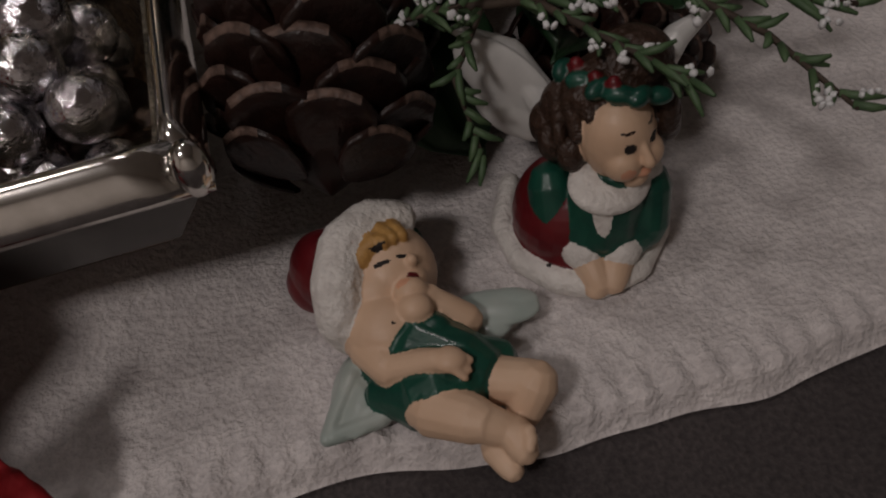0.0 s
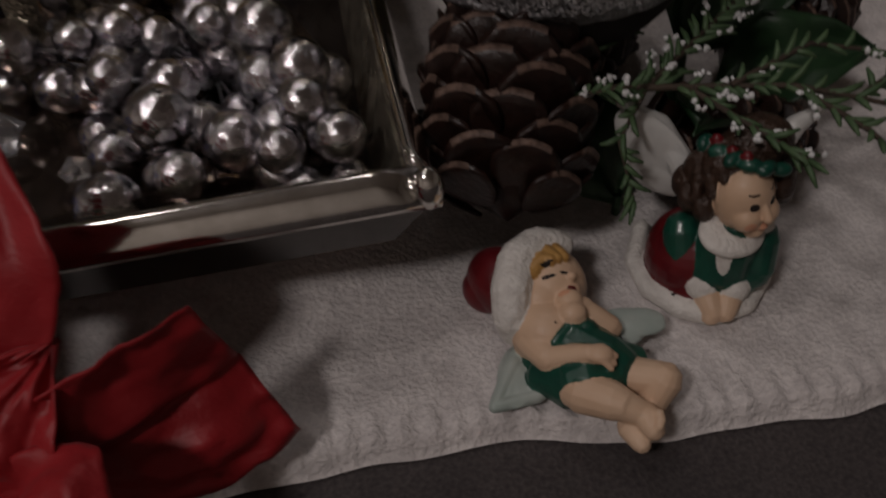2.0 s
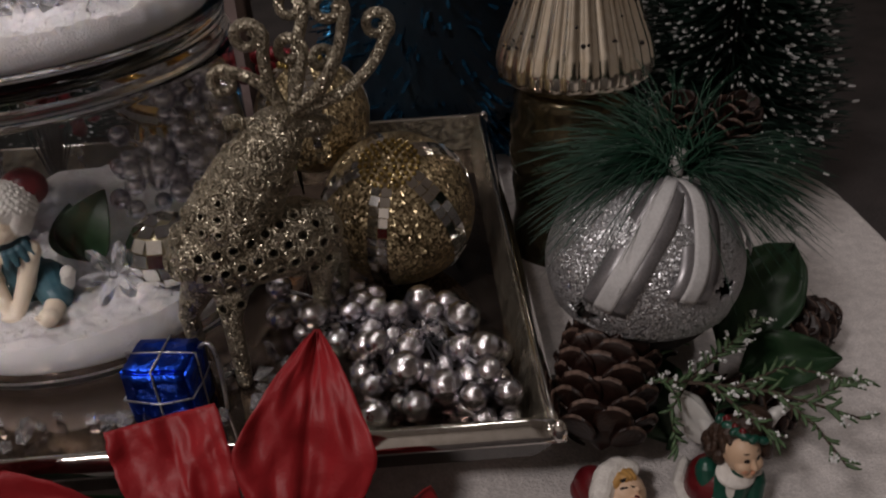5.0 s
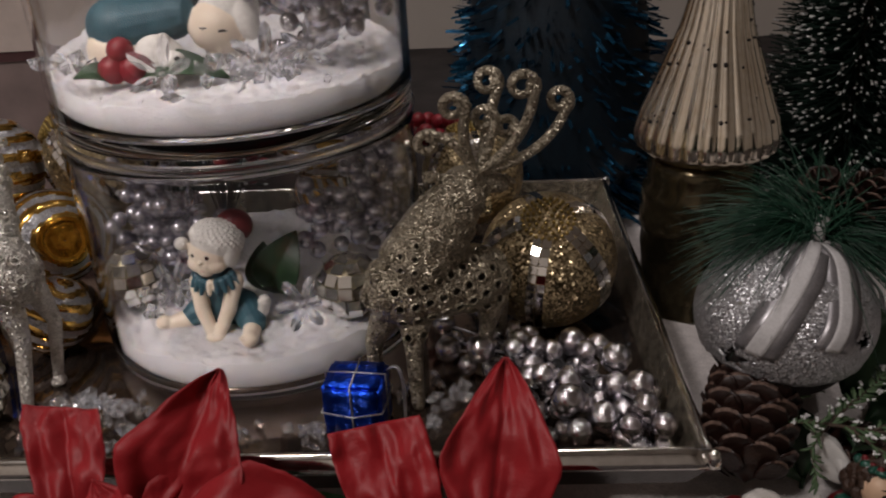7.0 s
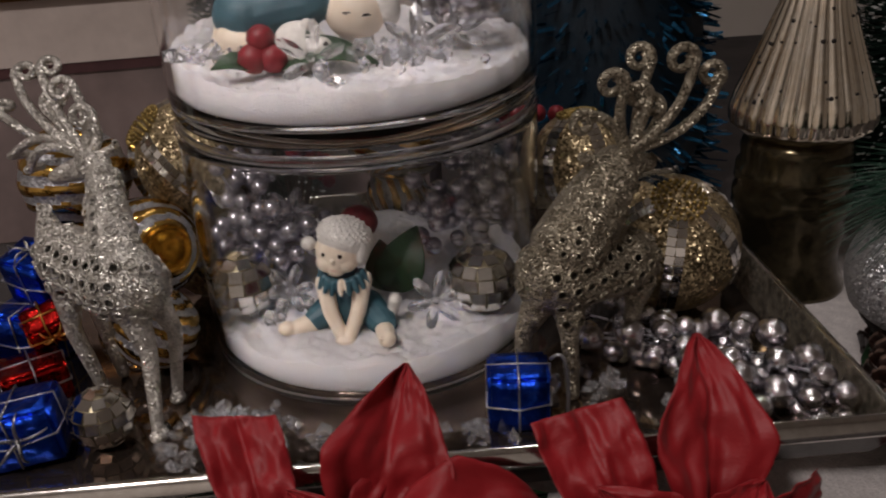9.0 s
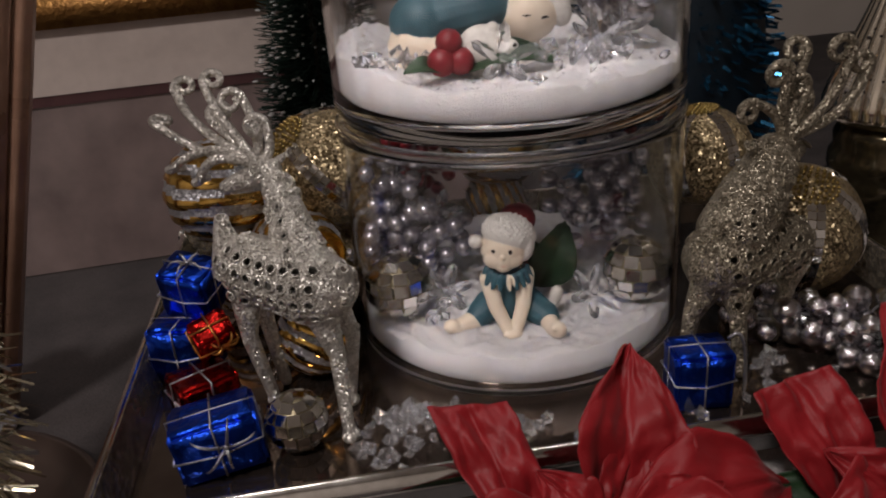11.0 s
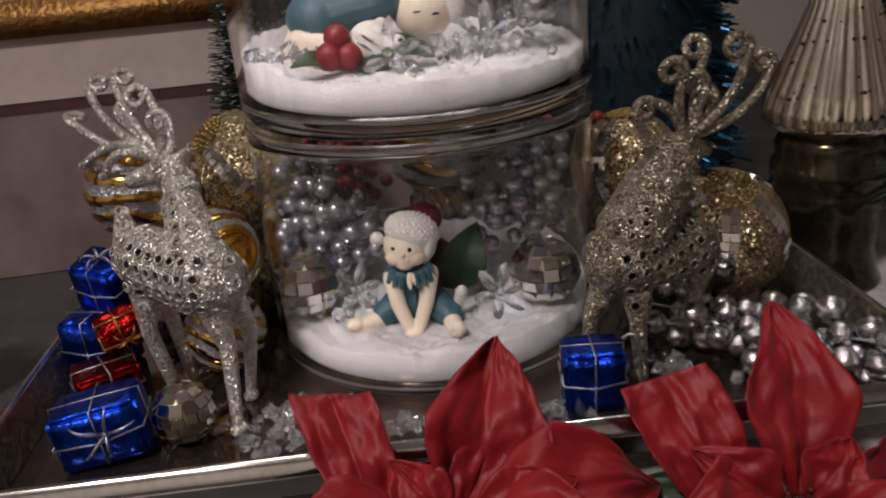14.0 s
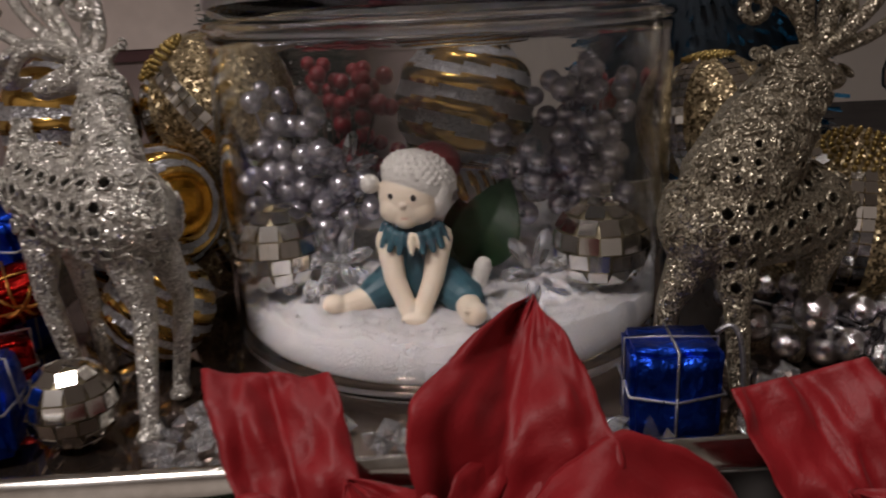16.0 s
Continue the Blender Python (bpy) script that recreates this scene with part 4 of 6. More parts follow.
# ---- wrapped gifts ----
def gift(c, size, rz, foil_mat, cord, label, tilt=(0, 0), bow=True, group="", seed=1):
    base = V(c)
    t = thing("gift_box", base, label, "gift box", group=group)
    sx, sy, sz = size
    m = Matrix.Translation(base) @ pose(0, 0, 0, tilt[0], tilt[1], rz)
    bm = bmesh.new()
    add_box(bm, (-sx / 2, -sy / 2, 0), (sx / 2, sy / 2, sz), bevel=min(size) * 0.07)
    bmesh.ops.subdivide_edges(bm, edges=bm.edges, cuts=5, use_grid_fill=True)
    for v in bm.verts:
        p = v.co * 130 + V(seed * 7, 0, 0)
        k = noise.noise_vector(p) * 0.0006 + noise.noise_vector(p * 2.3) * 0.0004
        v.co += k
        v.co.z = max(v.co.z, 0)
    put("box", mesh_of("box", bm, foil_mat), t, "", m)
    r = 0.0005
    bm = bmesh.new()
    h = 0.0005
    add_tube(bm, [(-sx / 2 - h, 0, sz / 2), (-sx / 2 - h, 0, sz + h), (0, 0.0004, sz + h), (sx / 2 + h, 0, sz + h), (sx / 2 + h, 0, 0.001), (0, 0, 0.0007), (-sx / 2 - h, 0, 0.001), (-sx / 2 - h, 0, sz / 2)], r, 6)
    add_tube(bm, [(0, -sy / 2 - h, sz / 2), (0, -sy / 2 - h, sz + h), (0, 0, sz + h), (0, sy / 2 + h, sz + h), (0, sy / 2 + h, 0.001), (0, 0, 0.0007), (0, -sy / 2 - h, 0.001), (0, -sy / 2 - h, sz / 2)], r, 6)
    add_tube(bm, [(-sx / 2 - h, -sy / 2 - h, sz * 0.52), (0, -sy / 2 - h, sz * 0.44), (sx / 2 + h, -sy / 2 - h, sz * 0.55), (sx / 2 + h, 0, sz * 0.5), (sx / 2 + h, sy / 2 + h, sz * 0.5), (0, sy / 2 + h, sz * 0.5), (-sx / 2 - h, sy / 2 + h, sz * 0.5), (-sx / 2 - h, -sy / 2 - h, sz * 0.52)], r, 6)
    put("cord", mesh_of("cord", bm, cord), t, "", m)
    if bow:
        rr = random.Random(seed)
        bc = V(sx * 0.1, -sy / 2 - 0.0012, sz * 0.60) if bow == "front" else V(0, 0, sz + 0.0012)
        out = V(0, -1, 0.2) if bow == "front" else V(0, 0, 1)
        bm = bmesh.new()
        add_ball(bm, bc + out * 0.0006, 0.0014, 8, 6)
        knot = put("bow", mesh_of("bow", bm, cord), t, "", m)
        for k in range(5):
            bm = bmesh.new()
            a = 2 * math.pi * k / 5 + 1.2 + rr.uniform(-0.3, 0.3)
            d = (V(math.cos(a), 0, math.sin(a)) if bow == "front" else V(math.cos(a), math.sin(a), 0))
            L = min(sx, sz, sy) * rr.uniform(0.34, 0.62)
            add_tube(bm, bezier(bc, bc + d * L * 0.7 + out * L * 0.6, bc + d * L, 7), [0.0008, 0.0008, 0.0008, 0.0007, 0.0006, 0.0005, 0.0003], 5)
            put("bow_loop", mesh_of("bow_loop", bm, cord), knot, "", m)
    return t


gift((-0.1545, 0.0500, ZF + 0.0004), (0.0275, 0.0230, 0.0290), -6, M_BLUE, M_CORD, "blue foil-wrapped gift with silver cord beside the jar", bow=False, group="blue gifts", seed=2)
gift((-0.3775, 0.0545, ZF + 0.0022), (0.0385, 0.0260, 0.0275), 8, M_BLUE, M_CORD, "crumpled blue foil gift with silver bow at the tray rim", tilt=(0, -6), bow="front", group="blue gifts", seed=5)
gift((-0.396, 0.150, ZF + 0.0345), (0.0270, 0.0230, 0.0290), -22, M_BLUE, M_CORD, "blue foil gift with silver cord on the pile", tilt=(14, 8), bow=True, group="blue gifts", seed=7)
gift((-0.386, 0.122, ZF + 0.0250), (0.0200, 0.0170, 0.0170), 25, M_REDFOIL, M_GOLDCORD, "small red gift with gold bow on the pile", tilt=(28, -10), bow="front", group="red gifts", seed=8)
gift((-0.404, 0.140, ZF + 0.0004), (0.0320, 0.0280, 0.0325), -15, M_BLUE, M_CORD, "blue foil gift in shadow below the pile", group="blue gifts", bow=False, seed=11)
gift((-0.392, 0.103, ZF + 0.0004), (0.0300, 0.0260, 0.0200), 30, M_REDFOIL, M_CORD, "red foil gift in shadow on the tray", group="red gifts", bow=False, seed=12)
# loose cord of the blue gift
cl = thing("cord_loop", (-0.136, 0.050, ZF + 0.0005), "loose loop of silver cord beside the blue gift", "cord")
bm = bmesh.new()
add_tube(bm, bezier((-0.1395, 0.052, 0.060), (-0.130, 0.050, 0.072), (-0.1325, 0.046, ZF + 0.0012), 16), 0.0009, 6)
part("strand", bm, M_CORD, cl)

# ---- glitter reindeer ----
from mathutils.bvhtree import BVHTree


def curl(base, tip, bend, r0, r1, rad, turns=1.25, side=(1, 0, 0)):
    """A tine that rises from base and rolls up at its tip."""
    base, tip = V(base), V(tip)
    d = (tip - base).normalized()
    s = V(side)
    s = (s - d * s.dot(d)).normalized()
    pts = bezier(base, (base + tip) / 2 + V(bend), tip - d * rad, 9)
    c = pts[-1] + s * rad
    n = int(14 * turns)
    for k in range(1, n + 1):
        a = 2 * math.pi * turns * k / n
        rr = rad * (1 - 0.52 * k / n)
        pts.append(c + (-s * math.cos(a) + d * math.sin(a)) * rr)
    m = len(pts)
    return pts, [r0 + (r1 - r0) * i / (m - 1) for i in range(m)]


def reindeer(prims, tines, holes, mat, label, scrolls=(), voxel=0.0009):
    me = fused("reindeer_figurine", prims, [mat], voxel, 4)
    bm = bmesh.new()
    bm.from_mesh(me)
    bpy.data.meshes.remove(me)
    # pierced lattice: rows of openings through the hollow body
    kill = []
    for f in bm.faces:
        c = f.calc_center_median()
        for h, n, r in holes:
            d = c - h
            k = d.dot(n)
            if (d - n * k).length < r and k > -0.006:
                kill.append(f)
                break
    tree = BVHTree.FromBMesh(bm)
    rims = []
    for h, n, r in holes:
        p, nn, _, _ = tree.ray_cast(h + n * 0.03, -n)
        if p is not None and (p - h).length < 0.02:
            rims.append((p, nn, r))
    bmesh.ops.delete(bm, geom=kill, context="FACES")
    bmesh.ops.solidify(bm, geom=bm.faces, thickness=0.0013)
    for p, nn, r in rims:
        a = nn.orthogonal().normalized()
        b = nn.cross(a)
        add_tube(bm, [p + nn * 0.0003 + (a * math.cos(k * math.pi / 5) + b * math.sin(k * math.pi / 5)) * r * 1.10 for k in range(11)], 0.00070, 5, cap=False)
    # raised scrolls over neck, shoulder and rump
    rq = random.Random(len(rims))
    for c, spread, count in scrolls:
        for k in range(count):
            q = V(c) + V(rq.gauss(0, spread), rq.gauss(0, spread), rq.gauss(0, spread * 1.3))
            p, nn, _, _ = tree.find_nearest(q)
            if p is None or any((p - h).length < r + 0.002 for h, _, r in rims):
                continue
            a = (Matrix.Rotation(rq.uniform(0, 6.28), 3, nn) @ nn.orthogonal().normalized())
            b = nn.cross(a)
            R0 = rq.uniform(0.0022, 0.0040)
            sg = rq.choice((-1, 1))
            pts = []
            for i in range(18):
                t = i / 17
                w = 2 * math.pi * 1.45 * t
                rr = R0 * (1 - 0.72 * t)
                pts.append(p + nn * 0.0004 + (a * math.cos(w) + b * math.sin(w) * sg) * rr - a * R0 * 0.3)
            add_tube(bm, pts, [0.0006 + 0.00015 * math.sin(i) for i in range(18)], 5)
    low = min(v.co.z for v in bm.verts)
    t = thing("reindeer_figurine", (prims[0][1][0], prims[0][1][1], low), label, "figurine", group="glitter reindeer")
    part("body", bm, mat, t)
    for pts, rad in tines:
        bm = bmesh.new()
        add_tube(bm, pts, rad, 8)
        part("antler", bm, mat, t)
    return t


def lattice(c, ax, up, out, length, height, rows, cols, r, bulge=0.0):
    """Openings in bowed rows on one flank."""
    hs = []
    for i in range(rows):
        for j in range(cols):
            u = (j + 0.5) / cols * 2 - 1
            v = (i + 0.5) / rows * 2 - 1
            p = V(c) + V(ax) * u * length + V(up) * (v * height - 0.25 * height * (1 - u * u)) 
            hs.append((p, V(out).normalized(), r))
    return hs


# left reindeer
A = V(-0.323, 0.081, 0.100)   # chest
B = V(-0.366, 0.108, 0.106)   # rump
prims = [
    ("c", A + V(-0.004, 0.002, 0), B + V(0.006, -0.003, 0), 0.0185, 0.0155, 0),
    ("c", B, B + V(-0.004, 0.008, 0.020), 0.0110, 0.0030, 0),
    ("c", A + V(-0.008, 0.008, 0.010), (-0.341, 0.120, 0.138), 0.0125, 0.0078, 0),
    ("e", (-0.346, 0.127, 0.1425), (0.0085, 0.0075, 0.0075), (0, 0, 0), 0),
    ("c", (-0.350, 0.128, 0.1420), (-0.3655, 0.1300, 0.1370), 0.0062, 0.0042, 0),
    ("c", (-0.341, 0.127, 0.147), (-0.334, 0.126, 0.152), 0.0028, 0.0012, 0),
    ("c", A + V(-0.004, -0.002, -0.012), (-0.322, 0.074, 0.068), 0.0080, 0.0042, 0),
    ("c", (-0.322, 0.074, 0.068), (-0.321, 0.0590, ZF + 0.004), 0.0042, 0.0029, 0),
    ("e", (-0.3205, 0.0575, ZF + 0.0026), (0.0044, 0.0056, 0.0026), (0, 0, 0), 0),
    ("c", A + V(0.002, 0.012, -0.012), (-0.314, 0.092, 0.068), 0.0070, 0.0038, 0),
    ("c", (-0.314, 0.092, 0.068), (-0.3185, 0.0880, ZF + 0.004), 0.0038, 0.0027, 0),
    ("e", (-0.3185, 0.0872, ZF + 0.0024), (0.0040, 0.0050, 0.0024), (0, 0, 0), 0),
    ("c", B + V(0.004, -0.008, -0.008), (-0.3635, 0.097, 0.070), 0.0085, 0.0040, 0),
    ("c", (-0.3635, 0.097, 0.070), (-0.3575, 0.0985, ZF + 0.004), 0.0042, 0.0032, 0),
    ("e", (-0.3572, 0.0975, ZF + 0.0024), (0.0040, 0.0050, 0.0024), (0, 0, 0), 0),
    ("c", B + V(0.006, 0.008, -0.008), (-0.356, 0.112, 0.070), 0.0080, 0.0040, 0),
    ("c", (-0.356, 0.112, 0.070), (-0.352, 0.113, ZF + 0.003), 0.0040, 0.0032, 0),
]
base = V(-0.347, 0.128, 0.147)
tines = []
for tip, bend, rad, sd in (((-0.403, 0.160, 0.166), (0, 0, -0.010), 0.0052, (1, 0, -0.2)), ((-0.390, 0.165, 0.181), (-0.012, 0, -0.004), 0.0055, (1, 0, 0)),
                           ((-0.374, 0.160, 0.1855), (-0.004, 0, 0), 0.0052, (1, 0, 0)), ((-0.353, 0.146, 0.1815), (0.006, 0, -0.004), 0.0060, (-1, 0, 0)),
                           ((-0.3405, 0.131, 0.169), (0.004, 0, -0.006), 0.0055, (-1, 0, 0)), ((-0.399, 0.156, 0.141), (0.002, 0, 0.018), 0.0045, (1, 0, 0)),
                           ((-0.373, 0.148, 0.170), (-0.002, 0.004, 0), 0.0058, (1, 0, 0)), ((-0.383, 0.135, 0.139), (-0.006, 0, 0.016), 0.0042, (1, 0, 0.2))):
    tines.append(curl(base + V(random.uniform(-0.004, 0.003), 0, 0), tip, bend, 0.0026, 0.0016, rad, 1.1, sd))
ax = (A - B).normalized()
out = ax.cross(V(0, 0, 1)).normalized()
if out.y > 0:
    out = -out
mid = (A + B) / 2
holes = lattice(mid + out * 0.012 + V(0, 0, 0.003), ax, (0, 0, 1), out + V(0, 0, 0.15), 0.030, 0.0150, 4, 9, 0.0022)
holes += lattice(V(-0.331, 0.102, 0.124) + out * 0.008, (0.45, -0.5, -0.75), out, out, 0.016, 0.006, 3, 5, 0.0015)
reindeer(prims, tines, holes, M_DEER, "silver champagne glitter reindeer with pierced body on the tray",
         [((-0.335, 0.100, 0.125), 0.010, 44), ((-0.316, 0.072, 0.096), 0.010, 26), ((-0.364, 0.106, 0.122), 0.008, 16)])

# right reindeer, turned the other way
A = V(-0.137, 0.076, 0.087)
B = V(-0.090, 0.092, 0.088)
prims = [
    ("c", A + V(0.004, 0.002, 0.002), B + V(-0.006, -0.002, 0), 0.0188, 0.0165, 0),
    ("c", A + V(0.010, 0.004, 0.012), (-0.113, 0.087, 0.118), 0.0185, 0.0165, 0),
    ("c", (-0.113, 0.087, 0.118), (-0.102, 0.093, 0.132), 0.0160, 0.0120, 0),
    ("e", (-0.102, 0.094, 0.136), (0.0098, 0.0084, 0.0078), (0, 0, 0), 0),
    ("c", (-0.100, 0.096, 0.136), (-0.084, 0.103, 0.131), 0.0068, 0.0046, 0),
    ("c", (-0.108, 0.092, 0.138), (-0.118, 0.088, 0.141), 0.0034, 0.0014, 0),
    ("c", A + V(-0.003, 0.0, -0.010), (-0.148, 0.074, 0.062), 0.0085, 0.0046, 0),
    ("c", (-0.148, 0.074, 0.062), (-0.1490, 0.0780, ZF + 0.004), 0.0044, 0.0034, 0),
    ("c", A + V(0.010, -0.004, -0.012), (-0.128, 0.066, 0.064), 0.0085, 0.0048, 0),
    ("c", (-0.128, 0.066, 0.064), (-0.1270, 0.0610, ZF + 0.003), 0.0044, 0.0034, 0),
    ("c", B + V(0, -0.006, -0.010), (-0.092, 0.086, 0.064), 0.0085, 0.0045, 0),
    ("c", (-0.092, 0.086, 0.064), (-0.096, 0.0880, ZF + 0.003), 0.0044, 0.0034, 0),
    ("c", B + V(0, 0.010, -0.010), (-0.085, 0.106, 0.064), 0.0085, 0.0045, 0),
    ("c", (-0.085, 0.106, 0.064), (-0.087, 0.1080, ZF + 0.003), 0.0044, 0.0034, 0),
]
base = V(-0.098, 0.095, 0.140)
tines = []
for tip, bend, rad, sd in (((-0.1170, 0.090, 0.1640), (0.006, 0, 0.004), 0.0054, (-0.6, 0, -0.7)), ((-0.1000, 0.088, 0.1800), (-0.006, 0, -0.004), 0.0060, (-1, 0, 0)),
                           ((-0.0830, 0.104, 0.1850), (-0.004, 0, 0), 0.0058, (-1, 0, 0)), ((-0.0655, 0.091, 0.1830), (0.008, 0, -0.010), 0.0066, (-1, 0, 0)),
                           ((-0.0500, 0.100, 0.1700), (0.010, 0, -0.012), 0.0056, (-1, 0, 0)), ((-0.0850, 0.096, 0.1690), (0, 0, 0), 0.0054, (-1, 0, 0)),
                           ((-0.0740, 0.110, 0.1560), (0.002, 0, -0.006), 0.0052, (-1, 0, 0.3))):
    tines.append(curl(base + V(random.uniform(-0.004, 0.006), 0, 0), tip, bend, 0.0027, 0.0018, rad, 1.2, sd))
ax = (B - A).normalized()
out = V(ax.y, -ax.x, 0.25).normalized()
mid = (A + B) / 2
holes = lattice(mid + out * 0.013 + V(0.002, 0, 0.000), (0.93, 0.25, 0.28), (-0.2, 0, 1), out, 0.031, 0.0165, 4, 9, 0.0022)
holes += lattice(V(-0.128, 0.070, 0.116) + out * 0.006, (0.3, 0.1, 0.9), (1, 0, -0.2), out, 0.016, 0.009, 3, 5, 0.0016)
reindeer(prims, tines, holes, M_DEER2, "antique gold glitter reindeer with pierced body on the tray",
         [((-0.120, 0.070, 0.118), 0.012, 34), ((-0.146, 0.066, 0.090), 0.010, 14), ((-0.104, 0.080, 0.128), 0.010, 22)])

# ---- silver bead heap in the tray corner ----
bead_spots = []
for k in range(11):
    u = k / 10
    bead_spots.append((-0.106 + 0.090 * u, 0.088 - 0.050 * u, ZF + 0.010, 0.009, 4))
bead_spots += [(-0.084, 0.105, ZF + 0.012, 0.006, 5), (-0.050, 0.040, ZF + 0.008, 0.008, 6), (-0.024, 0.044, ZF + 0.010, 0.008, 7), (-0.060, 0.075, ZF + 0.012, 0.010, 8)]
spray("silver_bead_spray", "heap of crinkled silver foil beads in the tray corner", (-0.050, 0.085, ZF + 0.001), bead_spots, BEAD, "bead", 0.0052, 0.0080,
      lambda p, s: p.z - s > ZF + 0.0006 and p.x + s < -0.011 and p.y - s > 0.015 and p.z < ZF + 0.026 and not (p.x < -0.078 and p.y < 0.066) and p.y < 0.118 - 0.62 * (p.x + 0.080) and (p - V(-0.0575, 0.141, ZF + 0.0385)).length > 0.0385 + s, group="silver beads", seed=21)

# ---- poinsettias ----
def poinsettia(c, petals, leaves, label, stem_to, seed):
    t = thing("poinsettia", stem_to, label, "artificial flower", group="red poinsettias")
    for i, (tip, w, up, bow, blunt, b, *edge) in enumerate(petals):
        leaf_part("petal", t, M_PETAL, 0.0004, base=V(c) + V(b), tip=tip, width=w * (1.10 if blunt < 0.4 else 1.0), up=up, bow=bow, fold=0.20, n=40, blunt=blunt, ripple=0.25, seed=seed + i * 3.3, edge=edge[0] if edge else None, crease=0.045, pointed=blunt < 0.4, m=17, crumple=1.0)
    for i, (tip, w, up) in enumerate(leaves):
        leaf_part("leaf", t, M_LEAF, 0.0004, "dark green fabric leaf", base=V(c) + V(0, 0.004, -0.012), tip=tip, width=w, up=up, bow=0.1, n=12, ripple=0.2, seed=seed + 40 + i)
    r = random.Random(seed)
    for k in range(16):
        bm = bmesh.new()
        d = V(r.gauss(0, 0.5), r.gauss(-0.3, 0.4), 1.0).normalized()
        p = V(c) + V(r.gauss(0, 0.0035), r.gauss(-0.002, 0.003), -0.002)
        q = p + d * r.uniform(0.006, 0.012)
        add_tube(bm, [p, (p + q) / 2, q], 0.0005, 5)
        st = part("stamen", bm, M_STAMEN, t)
        bm = bmesh.new()
        add_ball(bm, q, 0.0016, 8, 6)
        part("anther", bm, M_STAMEN, st)
    bm = bmesh.new()
    add_tube(bm, bezier(V(c) + V(0, 0.002, -0.002), V(c) + V(0, 0.0, -0.02), stem_to, 10), 0.0016, 8)
    part("stem", bm, M_LEAF, t)
    return t


UPB = (0.0, -0.75, 0.65)
poinsettia((-0.228, -0.036, 0.040), [
    ((-0.203, 0.014, 0.0895), 0.0225, (0.1, -0.9, 0.45), 0.10, 0.10, (0.004, 0.004, 0)),
    ((-0.2715, 0.011, 0.0735), 0.0165, (0.1, -0.55, 0.83), 0.06, 0.85, (-0.026, 0.004, -0.010), (1, 0, -0.1)),
    ((-0.146, -0.018, 0.032), 0.0230, (0.2, -0.5, 0.85), 0.22, 0.15, (0.006, 0, 0)),
    ((-0.300, -0.052, 0.030), 0.0230, (-0.1, -0.5, 0.85), 0.22, 0.2, (-0.006, -0.002, 0)),
    ((-0.205, -0.006, 0.064), 0.0120, (0.1, -0.9, 0.45), 0.05, 0.1, (0.002, 0.001, 0.003)),
    ((-0.182, -0.032, 0.052), 0.0120, (0.0, -0.7, 0.8), 0.15, 0.3, (0.004, -0.004, 0.003)),
    ((-0.250, -0.018, 0.060), 0.0110, (0, -0.8, 0.6), 0.12, 0.2, (-0.002, 0, 0.003)),
    ((-0.262, -0.100, 0.020), 0.0220, (0, -0.4, 0.9), 0.2, 0.2, (-0.003, -0.005, 0)),
    ((-0.190, -0.098, 0.020), 0.0220, (0.1, -0.4, 0.9), 0.2, 0.2, (0.003, -0.005, 0)),
    ((-0.170, -0.060, 0.040), 0.0160, (0.1, -0.5, 0.9), 0.25, 0.3, (0.005, -0.004, 0.002)),
], [((-0.150, 0.000, 0.030), 0.017, UPB), ((-0.325, -0.012, 0.022), 0.020, UPB)], "red satin poinsettia bloom leaning on the tray front", (-0.232, -0.030, -0.001), 2)
poinsettia((-0.098, -0.034, 0.026), [
    ((-0.086, 0.022, 0.0865), 0.0215, (0.1, -0.9, 0.45), 0.12, 0.10, (0.002, 0.004, 0.004)),
    ((-0.1395, 0.002, 0.0695), 0.0195, (0.05, -0.75, 0.66), 0.06, 0.8, (-0.024, 0.002, -0.004), (1, 0.13, 0.13)),
    ((-0.0440, -0.0165, 0.0285), 0.0195, (0.33, -0.95, 0.26), 0.10, 0.8, (0.006, 0.001, 0), (0.013, -0.005, -0.035)),
    ((-0.155, -0.050, 0.030), 0.0200, (-0.1, -0.5, 0.85), 0.22, 0.2, (-0.006, -0.002, 0)),
    ((-0.136, -0.024, 0.053), 0.0130, (-0.1, -0.8, 0.6), 0.15, 0.3, (-0.004, 0, 0.003)),
    ((-0.072, -0.022, 0.048), 0.0130, (0.1, -0.8, 0.6), 0.18, 0.3, (0.004, 0, 0.003)),
    ((-0.060, -0.070, 0.022), 0.0190, (0.2, -0.4, 0.9), 0.2, 0.2, (0.004, -0.004, 0)),
    ((-0.120, -0.092, 0.020), 0.0210, (0, -0.4, 0.9), 0.2, 0.2, (-0.003, -0.005, 0)),
], [((-0.160, -0.012, 0.030), 0.015, UPB)], "red satin poinsettia bloom at the tray front", (-0.098, -0.030, -0.001), 9)
# silver beads lying at the foot of the flowers
spray("silver_bead_spray", "few silver beads lying between the flowers", (-0.165, -0.060, 0.0), [(-0.165, -0.055, 0.006, 0.009, 14)], BEAD, "bead", 0.004, 0.0052, lambda p, s: p.z - s > 0.004, group="silver beads", seed=31)


